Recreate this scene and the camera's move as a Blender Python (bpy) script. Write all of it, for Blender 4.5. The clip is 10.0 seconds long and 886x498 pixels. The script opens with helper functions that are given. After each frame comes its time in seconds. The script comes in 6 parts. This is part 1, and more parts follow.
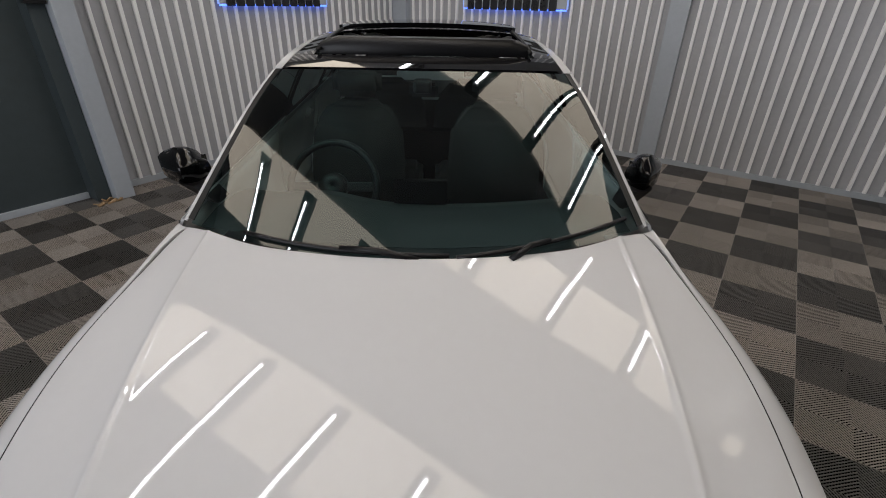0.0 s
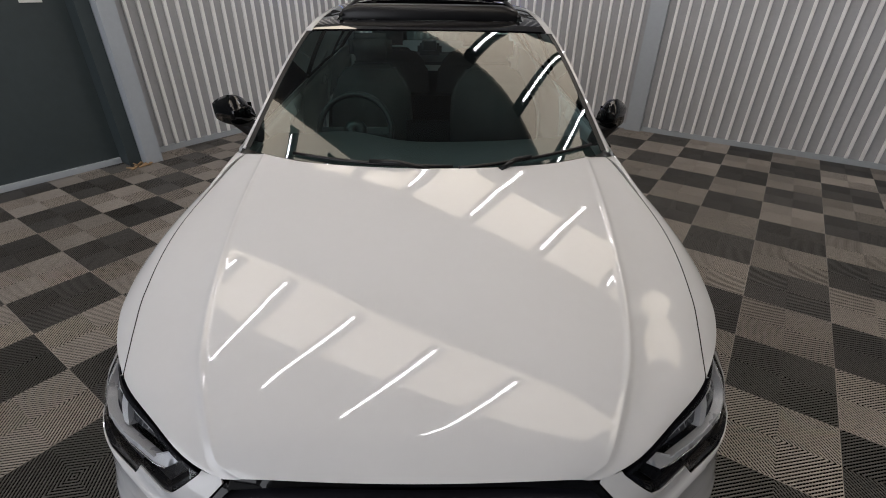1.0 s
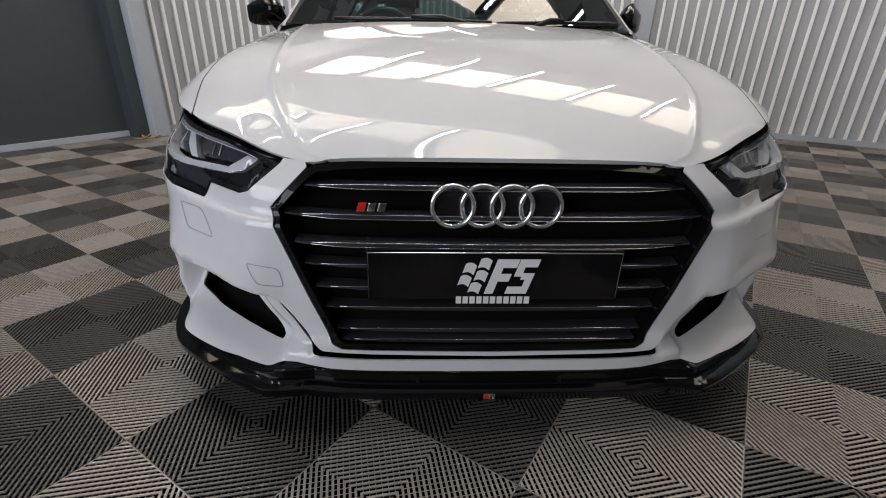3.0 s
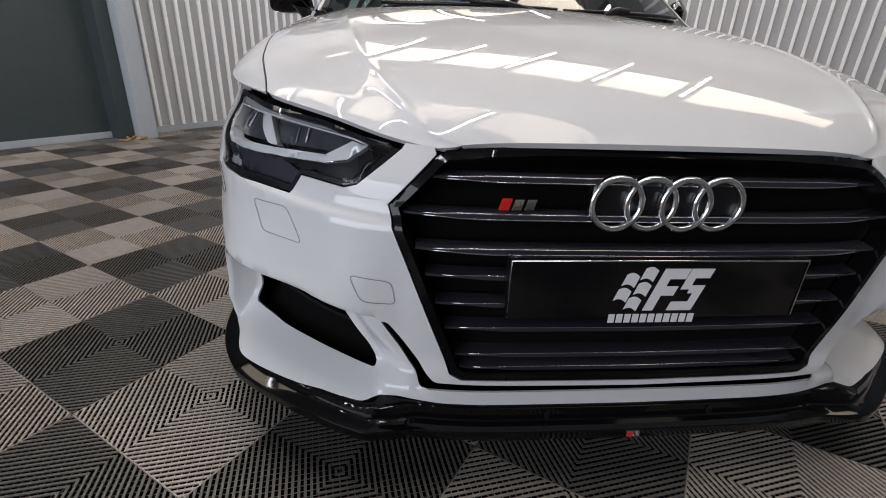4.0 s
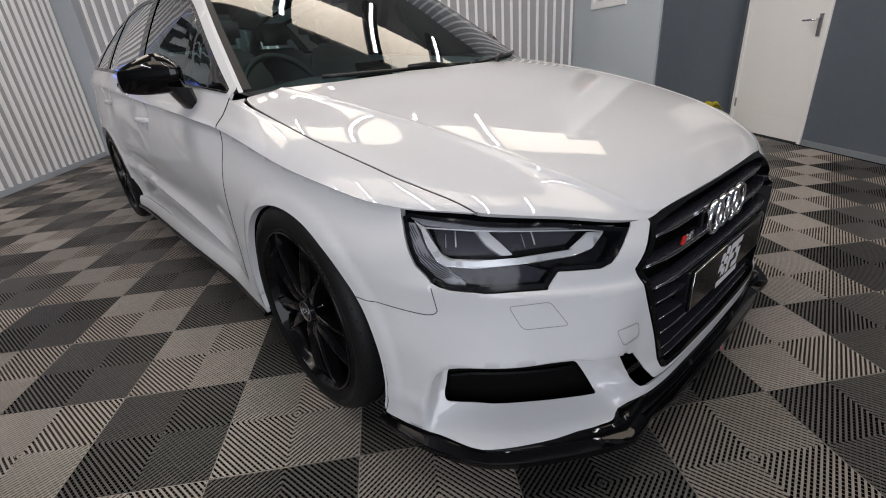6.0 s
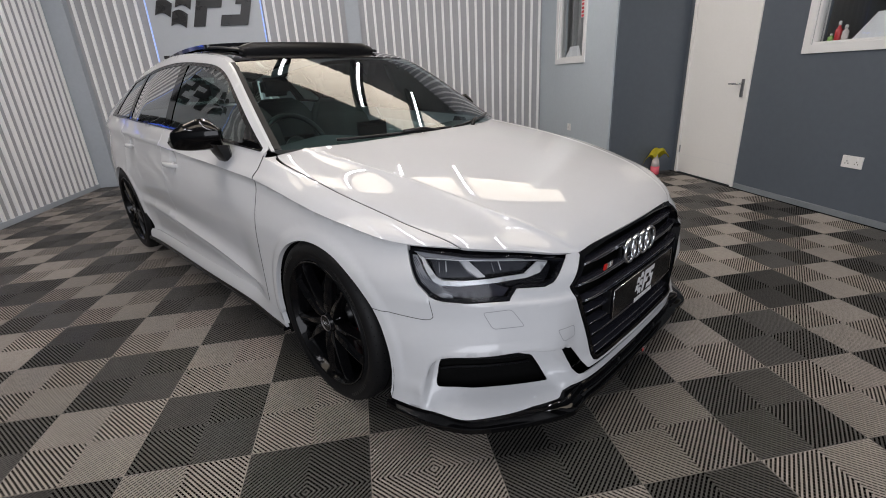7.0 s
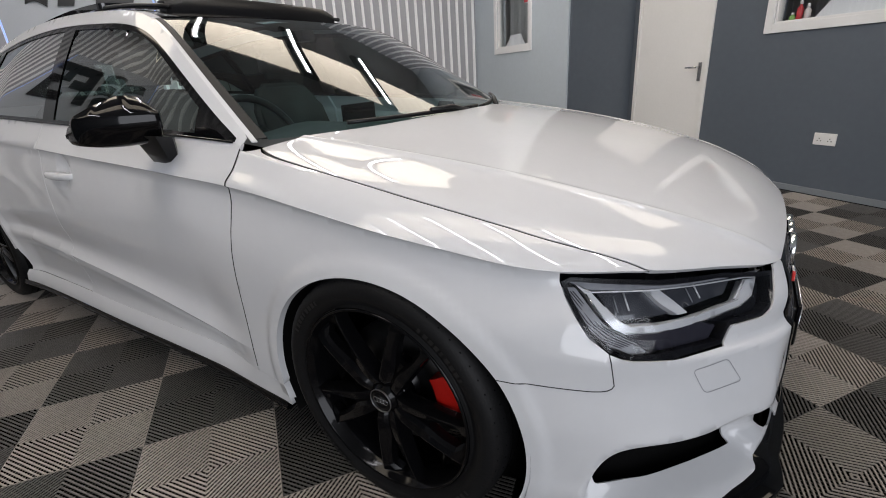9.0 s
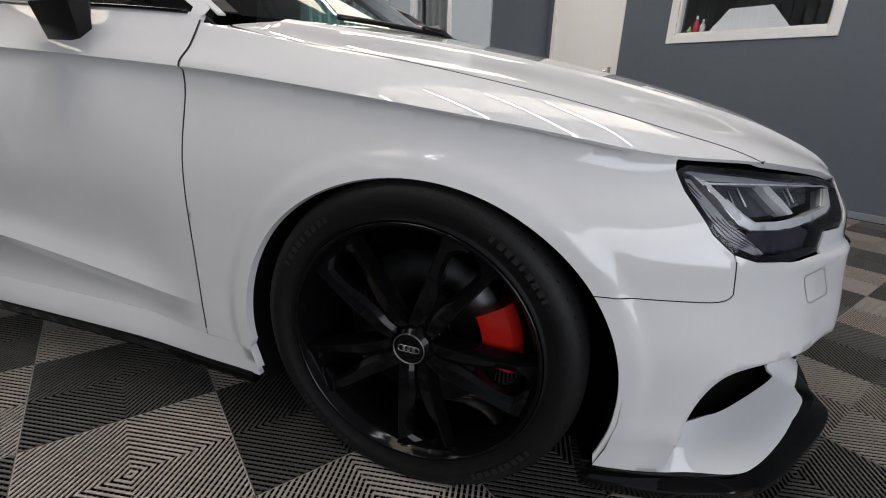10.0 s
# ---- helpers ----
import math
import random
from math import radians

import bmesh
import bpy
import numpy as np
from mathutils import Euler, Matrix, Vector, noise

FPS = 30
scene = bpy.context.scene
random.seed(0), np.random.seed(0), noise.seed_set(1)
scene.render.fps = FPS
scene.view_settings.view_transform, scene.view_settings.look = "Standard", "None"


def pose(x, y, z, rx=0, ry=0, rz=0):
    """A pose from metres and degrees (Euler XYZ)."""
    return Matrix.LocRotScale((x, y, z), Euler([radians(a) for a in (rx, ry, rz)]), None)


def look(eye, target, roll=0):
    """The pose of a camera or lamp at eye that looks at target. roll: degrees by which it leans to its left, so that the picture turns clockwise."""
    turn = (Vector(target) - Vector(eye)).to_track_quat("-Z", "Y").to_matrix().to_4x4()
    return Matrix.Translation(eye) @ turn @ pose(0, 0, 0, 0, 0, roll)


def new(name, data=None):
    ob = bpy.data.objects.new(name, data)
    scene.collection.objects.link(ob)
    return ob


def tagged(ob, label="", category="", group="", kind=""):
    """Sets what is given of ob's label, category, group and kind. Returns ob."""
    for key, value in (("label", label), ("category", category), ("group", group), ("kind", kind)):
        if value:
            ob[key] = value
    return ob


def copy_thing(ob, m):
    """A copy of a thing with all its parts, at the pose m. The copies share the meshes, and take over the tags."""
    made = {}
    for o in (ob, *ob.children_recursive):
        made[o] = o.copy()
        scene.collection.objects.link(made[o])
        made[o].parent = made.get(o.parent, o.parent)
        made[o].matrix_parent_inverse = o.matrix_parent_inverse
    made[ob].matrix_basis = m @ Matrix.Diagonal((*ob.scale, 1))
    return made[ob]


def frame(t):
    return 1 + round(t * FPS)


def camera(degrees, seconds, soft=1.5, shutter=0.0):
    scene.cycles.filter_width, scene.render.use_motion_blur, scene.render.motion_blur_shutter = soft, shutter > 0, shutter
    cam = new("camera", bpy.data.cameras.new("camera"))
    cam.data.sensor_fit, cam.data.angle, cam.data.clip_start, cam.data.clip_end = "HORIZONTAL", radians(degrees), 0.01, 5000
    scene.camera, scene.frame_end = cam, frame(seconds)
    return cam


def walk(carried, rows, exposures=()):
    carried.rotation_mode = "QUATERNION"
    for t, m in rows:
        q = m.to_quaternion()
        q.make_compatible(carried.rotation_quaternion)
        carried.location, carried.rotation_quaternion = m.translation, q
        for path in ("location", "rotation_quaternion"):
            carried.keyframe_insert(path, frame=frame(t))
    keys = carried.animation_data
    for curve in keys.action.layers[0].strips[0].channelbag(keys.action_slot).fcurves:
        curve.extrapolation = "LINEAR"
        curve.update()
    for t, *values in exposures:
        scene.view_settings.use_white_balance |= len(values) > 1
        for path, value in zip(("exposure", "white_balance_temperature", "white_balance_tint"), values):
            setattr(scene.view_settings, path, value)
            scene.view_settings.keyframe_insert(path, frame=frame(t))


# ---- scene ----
cam = camera(88.4, 10.0, 1.0, 0.0)
PATH = [
    (0, (0.072, -0.007, 1.513), (0.132, 1.752, 0.562), 1.1),
    (0.5, (0.063, -0.224, 1.493), (0.112, 1.501, 0.483), 0.8),
    (1, (0.04, -0.473, 1.468), (0.101, 1.257, 0.466), 0.8),
    (1.5, (0.064, -0.717, 1.346), (0.117, 1.051, 0.413), 0.7),
    (2, (0.062, -0.828, 1.174), (0.103, 0.949, 0.259), 0.7),
    (2.5, (-0.018, -0.849, 0.981), (0.032, 0.944, 0.096), 0.7),
    (2.7, (-0.082, -0.841, 0.914), (-0.005, 0.968, 0.064), 0.7),
    (3.8, (-0.358, -0.640, 0.742), (-0.150, 1.189, -0.039), 3.1),
    (4, (-0.441, -0.617, 0.752), (-0.207, 1.212, -0.021), 2.5),
    (4.5, (-0.671, -0.497, 0.763), (-0.165, 1.249, -0.07), 0.7),
    (5, (-0.887, -0.385, 0.809), (-0.058, 1.192, -0.098), -4.8),
    (5.5, (-1.066, -0.271, 0.88), (-0.033, 1.159, -0.061), -7.4),
    (6, (-1.302, -0.287, 0.998), (-0.083, 1.068, 0.175), -4.6),
    (6.2, (-1.373, -0.323, 1.05), (-0.1, 1.01, 0.271), -4.0),
    (7.3, (-1.624, -0.56, 1.16), (-0.285, 0.754, 0.465), -3.3),
    (7.5, (-1.623, -0.543, 1.128), (-0.281, 0.773, 0.443), -3.4),
    (8, (-1.551, -0.306, 1.034), (-0.174, 0.966, 0.337), -2.9),
    (8.5, (-1.53, -0.085, 1.048), (-0.082, 1.101, 0.344), -3.6),
    (9, (-1.504, 0.219, 1.039), (0.071, 1.221, 0.322), -3.8),
    (9.5, (-1.502, 0.461, 0.928), (0.195, 1.253, 0.224), -0.6),
    (10, (-1.525, 0.573, 0.781), (0.269, 1.136, 0.1), 2.0),
]
EXPOSURES = [(0.0, -0.24, 6600, 15), (1.5, -0.01, 6700, 15), (2.5, 0.26, 6600, 16), (3.8, 0.40, 6600, 16), (5.0, 0.32, 6600, 16), (6.0, 0.27, 6610, 16), (10.0, 0.28, 6620, 15)]
walk(cam, [(t, look(eye, target, roll)) for t, eye, target, roll in PATH], EXPOSURES)

# ---- light: an indoor bay lit by ceiling tubes, rooflights and an added fill lamp ----
world = bpy.data.worlds.new("world")
scene.world = world
world.use_nodes = True
world.node_tree.nodes["Background"].inputs[0].default_value = (0.8, 0.85, 0.9, 1)
world.node_tree.nodes["Background"].inputs[1].default_value = 0.02
TUBE_POWER = 36.0
ROOFLIGHT_POWER = 2.55
# fill lamp added for daylight through an assumed, unseen door behind the camera
fill_lamp = bpy.data.lights.new("added_door_fill", "AREA")
fill_lamp.shape, fill_lamp.size, fill_lamp.size_y, fill_lamp.energy, fill_lamp.color = "RECTANGLE", 5.2, 3.1, 180.0, (0.86, 0.93, 1.0)
fill_ob = new("added_door_fill", fill_lamp)


# ---- materials ----
def mat(name, colour, rough=0.5, metal=0.0, coat=0.0, vary=0.0, scale=8.0, bump=0.0, bump_scale=60.0, piece=0.0,
        emit=None, glass=0.0, alpha=1.0, spec=0.5, rough_vary=0.0, coat_ior=1.5):
    m = bpy.data.materials.new(name)
    m.use_nodes = True
    nt = m.node_tree
    b = nt.nodes["Principled BSDF"]
    b.inputs["Coat IOR"].default_value = coat_ior
    b.inputs["Base Color"].default_value = (*colour, 1)
    b.inputs["Roughness"].default_value = rough
    b.inputs["Metallic"].default_value = metal
    b.inputs["Coat Weight"].default_value = coat
    b.inputs["Coat Roughness"].default_value = 0.02
    b.inputs["Specular IOR Level"].default_value = spec
    b.inputs["Transmission Weight"].default_value = glass
    b.inputs["Alpha"].default_value = alpha
    co = nt.nodes.new("ShaderNodeTexCoord")
    if vary or piece or rough_vary:
        big = nt.nodes.new("ShaderNodeTexNoise")
        big.inputs["Scale"].default_value = scale
        big.inputs["Detail"].default_value = 6
        nt.links.new(co.outputs["Object"], big.inputs["Vector"])
        fine = nt.nodes.new("ShaderNodeTexNoise")
        fine.inputs["Scale"].default_value = scale * 14
        fine.inputs["Detail"].default_value = 3
        nt.links.new(co.outputs["Object"], fine.inputs["Vector"])
        add = nt.nodes.new("ShaderNodeMath")
        add.operation = "ADD"
        nt.links.new(big.outputs["Fac"], add.inputs[0])
        nt.links.new(fine.outputs["Fac"], add.inputs[1])
        val = nt.nodes.new("ShaderNodeMapRange")
        val.inputs["From Min"].default_value = 0.6
        val.inputs["From Max"].default_value = 1.4
        val.inputs["To Min"].default_value = 1 - vary
        val.inputs["To Max"].default_value = 1 + vary
        nt.links.new(add.outputs[0], val.inputs["Value"])
        last = val.outputs["Result"]
        if piece:
            info = nt.nodes.new("ShaderNodeObjectInfo")
            pr = nt.nodes.new("ShaderNodeMapRange")
            pr.inputs["To Min"].default_value = 1 - piece
            pr.inputs["To Max"].default_value = 1 + piece
            nt.links.new(info.outputs["Random"], pr.inputs["Value"])
            mul = nt.nodes.new("ShaderNodeMath")
            mul.operation = "MULTIPLY"
            nt.links.new(last, mul.inputs[0])
            nt.links.new(pr.outputs["Result"], mul.inputs[1])
            last = mul.outputs[0]
        hsv = nt.nodes.new("ShaderNodeHueSaturation")
        hsv.inputs["Color"].default_value = (*colour, 1)
        nt.links.new(last, hsv.inputs["Value"])
        nt.links.new(hsv.outputs["Color"], b.inputs["Base Color"])
        if rough_vary:
            rr = nt.nodes.new("ShaderNodeMapRange")
            rr.inputs["From Min"].default_value = 0.35
            rr.inputs["From Max"].default_value = 0.65
            rr.inputs["To Min"].default_value = max(0.0, rough - rough_vary)
            rr.inputs["To Max"].default_value = rough + rough_vary
            nt.links.new(big.outputs["Fac"], rr.inputs["Value"])
            nt.links.new(rr.outputs["Result"], b.inputs["Roughness"])
    if bump:
        n = nt.nodes.new("ShaderNodeTexNoise")
        n.inputs["Scale"].default_value = bump_scale
        n.inputs["Detail"].default_value = 4
        nt.links.new(co.outputs["Object"], n.inputs["Vector"])
        bp = nt.nodes.new("ShaderNodeBump")
        bp.inputs["Strength"].default_value = bump
        bp.inputs["Distance"].default_value = 0.002
        nt.links.new(n.outputs["Fac"], bp.inputs["Height"])
        nt.links.new(bp.outputs["Normal"], b.inputs["Normal"])
    if emit:
        b.inputs["Emission Color"].default_value = (*emit[0], 1)
        b.inputs["Emission Strength"].default_value = emit[1]
    return m


WHITE = mat("white_car_paint", (0.64, 0.645, 0.655), 0.5, coat=1.0, spec=0.0, vary=0.012, scale=3, coat_ior=1.53)
BLACK_GLOSS = mat("gloss_black", (0.003, 0.003, 0.0035), 0.05, spec=0.28, rough_vary=0.02)
ROOF_BLACK = mat("black_roof_glass", (0.004, 0.004, 0.005), 0.03, coat=0.5, rough_vary=0.01)
BLACK_SATIN = mat("satin_black_plastic", (0.006, 0.006, 0.007), 0.34, spec=0.35, vary=0.15, bump=0.1, bump_scale=400)
BLACK_MATT = mat("matt_black", (0.003, 0.003, 0.003), 0.9, spec=0.1, vary=0.2)
SLAT = mat("dark_grille_slat", (0.026, 0.026, 0.034), 0.2, spec=0.45, rough_vary=0.03)
RUBBER = mat("tyre_rubber", (0.006, 0.006, 0.0065), 0.55, spec=0.22, vary=0.25, scale=12, bump=0.3, bump_scale=180)
WHEEL_BLACK = mat("black_wheel_paint", (0.003, 0.003, 0.0035), 0.10, spec=0.2, rough_vary=0.03)
CHROME = mat("chrome", (0.75, 0.76, 0.78), 0.07, metal=1.0, rough_vary=0.03)
STEEL = mat("brushed_steel", (0.35, 0.35, 0.36), 0.35, metal=1.0, vary=0.2, scale=30)
RED = mat("red_caliper_paint", (0.55, 0.015, 0.01), 0.3, coat=0.3, vary=0.08)
CARBON_GREY = mat("lamp_grey", (0.26, 0.265, 0.285), 0.3, vary=0.1)
LAMP_BLACK = mat("lamp_black", (0.006, 0.006, 0.008), 0.25, spec=0.15, rough_vary=0.05)
LAMP_SILVER = mat("lamp_silver", (0.68, 0.685, 0.70), 0.24, metal=0.3, rough_vary=0.06)
LAMP_GUIDE = mat("lamp_guide_grey", (0.62, 0.625, 0.64), 0.3, metal=0.3, rough_vary=0.05)
LAMP_DARK = mat("lamp_smoked_window", (0.04, 0.042, 0.05), 0.12, coat=0.4, rough_vary=0.04)
LAMP_SMOKE = mat("lamp_smoked_grey", (0.030, 0.029, 0.040), 0.35, spec=0.15, rough_vary=0.05)
EDGE_CHROME = mat("dark_chrome_edge", (0.6, 0.6, 0.64), 0.15, metal=1.0, rough_vary=0.04)
LENS = mat("projector_lens", (0.02, 0.022, 0.03), 0.04, coat=1.0, rough_vary=0.02)
SEAT = mat("dark_seat_cloth", (0.008, 0.0085, 0.009), 0.7, vary=0.2, bump=0.4, bump_scale=250)
DASH = mat("dashboard_plastic", (0.014, 0.018, 0.019), 0.55, vary=0.1, bump=0.3, bump_scale=300)
# screen seals, and the dark bars drawn in place of shaded panel gaps
SEAM = mat("seal_and_gap_shade", (0.004, 0.004, 0.004), 0.6, vary=0.1)
PLATE_BLACK = mat("plate_black", (0.003, 0.003, 0.004), 0.14, spec=0.35, rough_vary=0.05)
PRINT_WHITE = mat("printed_white", (0.72, 0.72, 0.72), 0.4, vary=0.03)


def glass_mat(name, tint, rough=0.0, clear=0.9):
    """A thin pane: mostly clear, mirrored by Fresnel."""
    m = bpy.data.materials.new(name)
    m.use_nodes = True
    nt = m.node_tree
    nt.nodes.clear()
    out = nt.nodes.new("ShaderNodeOutputMaterial")
    tr = nt.nodes.new("ShaderNodeBsdfTransparent")
    tr.inputs[0].default_value = (*tint, 1)
    gl = nt.nodes.new("ShaderNodeBsdfGlossy")
    gl.inputs["Roughness"].default_value = rough
    fr = nt.nodes.new("ShaderNodeFresnel")
    fr.inputs["IOR"].default_value = 1.52
    k = nt.nodes.new("ShaderNodeMath")
    k.operation = "MULTIPLY_ADD"
    k.inputs[1].default_value = clear
    k.inputs[2].default_value = 0.0
    nt.links.new(fr.outputs[0], k.inputs[0])
    mx = nt.nodes.new("ShaderNodeMixShader")
    nt.links.new(k.outputs[0], mx.inputs[0])
    nt.links.new(tr.outputs[0], mx.inputs[1])
    nt.links.new(gl.outputs[0], mx.inputs[2])
    nt.links.new(mx.outputs[0], out.inputs[0])
    return m


GLASS = glass_mat("windscreen_glass", (0.54, 0.82, 0.80), 0.0, 1.5)
GLASS_DARK = glass_mat("privacy_glass", (0.25, 0.3, 0.29), 0.0, 2.4)
LAMP_GLASS = glass_mat("headlamp_cover", (0.88, 0.90, 0.92), 0.0, 0.55)
PANE = glass_mat("window_pane", (0.9, 0.93, 0.92), 0.0, 1.2)

WALL_GREY = mat("grey_wall_paint", (0.37, 0.375, 0.39), 0.6, vary=0.06, scale=2, bump=0.15, bump_scale=120)
BATTEN = mat("white_batten_paint", (0.88, 0.88, 0.88), 0.5, vary=0.04, scale=5)
POST_GREY = mat("blue_grey_paint", (0.38, 0.415, 0.45), 0.5, vary=0.05, scale=2)
PALE_BLUE = mat("pale_blue_grey_wall", (0.47, 0.525, 0.56), 0.6, vary=0.04, scale=2, bump=0.12, bump_scale=140)
DARK_WALL = mat("dark_slate_wall", (0.094, 0.112, 0.134), 0.55, vary=0.07, scale=1.5, bump=0.2, bump_scale=130)
DARK_GREEN = mat("dark_green_grey_panel", (0.040, 0.054, 0.058), 0.5, vary=0.1, scale=1.2, bump=0.1, bump_scale=90)
SKIRTING = mat("grey_skirting_paint", (0.2, 0.22, 0.24), 0.5, vary=0.08, scale=4)
DOOR_WHITE = mat("white_door_paint", (0.83, 0.82, 0.79), 0.45, vary=0.02, scale=3, bump=0.05, bump_scale=60)
FRAME_WHITE = mat("white_window_frame", (0.78, 0.78, 0.77), 0.35, vary=0.02)
SOCKET_WHITE = mat("white_socket_plastic", (0.8, 0.79, 0.77), 0.35, vary=0.02)
TILE_DARK = mat("charcoal_floor_plastic", (0.088, 0.083, 0.077), 0.36, vary=0.24, scale=3, piece=0.28, rough_vary=0.08)
TILE_LIGHT = mat("grey_floor_plastic", (0.345, 0.308, 0.272), 0.36, vary=0.2, scale=3, piece=0.2, rough_vary=0.08)
# near-black colour stands for the shade below the open tile ribs
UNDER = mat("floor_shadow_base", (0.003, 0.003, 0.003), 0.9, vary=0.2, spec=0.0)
CEILING_DARK = mat("dark_ceiling", (0.36, 0.36, 0.36), 0.8, vary=0.1, scale=1)
ROOF_SHEET = mat("cream_roof_sheet", (0.8, 0.74, 0.6), 0.7, vary=0.08, scale=2, bump=0.2, emit=((1.0, 0.915, 0.75), ROOFLIGHT_POWER))
BEAM = mat("dark_beam_paint", (0.05, 0.05, 0.05), 0.6, vary=0.1)
TUBE = mat("led_tube", (0.9, 0.9, 0.9), 0.4, emit=((0.93, 0.96, 1.0), TUBE_POWER))
TUBE_BODY = mat("tube_batten_body", (0.7, 0.7, 0.7), 0.4, vary=0.02)
BLUE_LED = mat("blue_led_strip", (0.1, 0.2, 0.9), 0.4, emit=((0.08, 0.2, 1.0), 3.5))
SIGN_BOARD = mat("grey_sign_board", (0.42, 0.45, 0.48), 0.4, vary=0.03)
SIGN_BLACK = mat("black_sign_acrylic", (0.012, 0.012, 0.013), 0.3, rough_vary=0.05)
YELLOW = mat("yellow_cloth", (0.62, 0.55, 0.04), 0.8, vary=0.2, scale=20)
PINK = mat("pink_cleaning_liquid", (0.75, 0.12, 0.16), 0.25, vary=0.08)
CLEAR_PLASTIC = mat("milky_bottle_plastic", (0.7, 0.62, 0.6), 0.3, vary=0.05)
GREEN = mat("green_bottle_plastic", (0.25, 0.5, 0.12), 0.35, vary=0.05)


# ---- mesh helpers ----
def part(name, bm, material, parent=None, label="", smooth=False, recalc=True):
    if recalc:
        bmesh.ops.recalc_face_normals(bm, faces=bm.faces)
    me = bpy.data.meshes.new(name)
    if smooth:
        for f in bm.faces:
            f.smooth = True
    bm.to_mesh(me)
    bm.free()
    for m in (material if isinstance(material, (list, tuple)) else [material]):
        me.materials.append(m)
    ob = new(name, me)
    if parent is not None:
        ob.parent = parent
    if label:
        ob["label"] = label
    return ob


def box_into(bm, x0, x1, y0, y1, z0, z1, m=None):
    vs = [bm.verts.new((x, y, z)) for x in (x0, x1) for y in (y0, y1) for z in (z0, z1)]
    for q in ((0, 1, 3, 2), (4, 6, 7, 5), (0, 4, 5, 1), (2, 3, 7, 6), (0, 2, 6, 4), (1, 5, 7, 3)):
        bm.faces.new([vs[i] for i in q])
    if m is not None:
        bmesh.ops.transform(bm, matrix=m, verts=vs)
    return vs


def box(name, x0, x1, y0, y1, z0, z1, material, parent=None, bevel=0.0, label="", m=None):
    bm = bmesh.new()
    box_into(bm, x0, x1, y0, y1, z0, z1)
    if bevel:
        bmesh.ops.bevel(bm, geom=list(bm.edges), offset=bevel, segments=2, profile=0.6, affect="EDGES")
    if m is not None:
        bmesh.ops.transform(bm, matrix=m, verts=bm.verts)
    return part(name, bm, material, parent, label)


def empty(name, m=Matrix.Identity(4)):
    e = new(name)
    e.empty_display_size = 0.1
    e.matrix_basis = m
    return e


def loft_into(bm, rings, closed_ring=True, cap=True, closed_path=False):
    """Skin a row of equal rings of points."""
    vr = [[bm.verts.new(p) for p in r] for r in rings]
    n = len(rings[0])
    pairs = list(zip(vr[:-1], vr[1:])) + ([(vr[-1], vr[0])] if closed_path else [])
    for a, b in pairs:
        for i in range(n if closed_ring else n - 1):
            j = (i + 1) % n
            bm.faces.new((a[i], a[j], b[j], b[i]))
    if cap and closed_ring and not closed_path:
        bm.faces.new(vr[0][::-1])
        bm.faces.new(vr[-1])
    return vr


def tube(name, pts, r, material, parent=None, sides=10, label=""):
    """A round bar along points."""
    bm = bmesh.new()
    rings = []
    P = [Vector(p) for p in pts]
    for i, p in enumerate(P):
        d = (P[min(i + 1, len(P) - 1)] - P[max(i - 1, 0)]).normalized()
        a = d.orthogonal().normalized() if i == 0 else (a - d * a.dot(d)).normalized()
        c = d.cross(a)
        rr = r[i] if isinstance(r, (list, tuple)) else r
        rings.append([p + rr * (a * math.cos(k * 2 * math.pi / sides) + c * math.sin(k * 2 * math.pi / sides)) for k in range(sides)])
    loft_into(bm, rings)
    return part(name, bm, material, parent, label, smooth=True)


def revolve(name, prof, material, parent=None, n=48, axis="X", label="", smooth=True, m=None):
    """Turn a closed profile of (along axis, radius) points."""
    bm = bmesh.new()
    rings = []
    for k in range(n):
        a = 2 * math.pi * k / n
        c, s = math.cos(a), math.sin(a)
        rings.append([(h, r * c, r * s) if axis == "X" else (r * c, h, r * s) if axis == "Y" else (r * c, r * s, h) for h, r in prof])
    loft_into(bm, rings, True, False, True)
    if m is not None:
        bmesh.ops.transform(bm, matrix=m, verts=bm.verts)
    ob = part(name, bm, material, parent, label, smooth=smooth)
    return ob


def crease(ob, angle=35):
    """Keep edges sharper than the angle sharp under smooth shading."""
    me = ob.data
    bm = bmesh.new()
    bm.from_mesh(me)
    for e in bm.edges:
        e.smooth = not (len(e.link_faces) == 2 and e.calc_face_angle(0) > radians(angle))
    bm.to_mesh(me)
    bm.free()
    return ob


def prism(name, outline, y0, y1, material, parent=None, bevel=0.0, label="", m=None):
    """An outline of (x, z) points, pushed from y0 to y1."""
    bm = bmesh.new()
    loft_into(bm, [[(x, y, z) for x, z in outline] for y in (y0, y1)])
    if bevel:
        bmesh.ops.bevel(bm, geom=list(bm.edges), offset=bevel, segments=2, profile=0.6, affect="EDGES")
    if m is not None:
        bmesh.ops.transform(bm, matrix=m, verts=bm.verts)
    return part(name, bm, material, parent, label)


# ---- the room: x along the long striped wall, y towards it, from one tile corner ----
ROOM = pose(-2.255, 2.0525, 0, 0, 0, 53.6)
TILE = 0.395
X_BACK, X_FAR = -6.0, 5.12
Y_STRIPE, Y_DARK, Y_PALE, Y_SLATE = 1.45, 1.45, -4.76, -5.57
H = 3.3


def struct(ob, label, category):
    ob.matrix_basis = ROOM
    return tagged(ob, label, category, kind="structure")


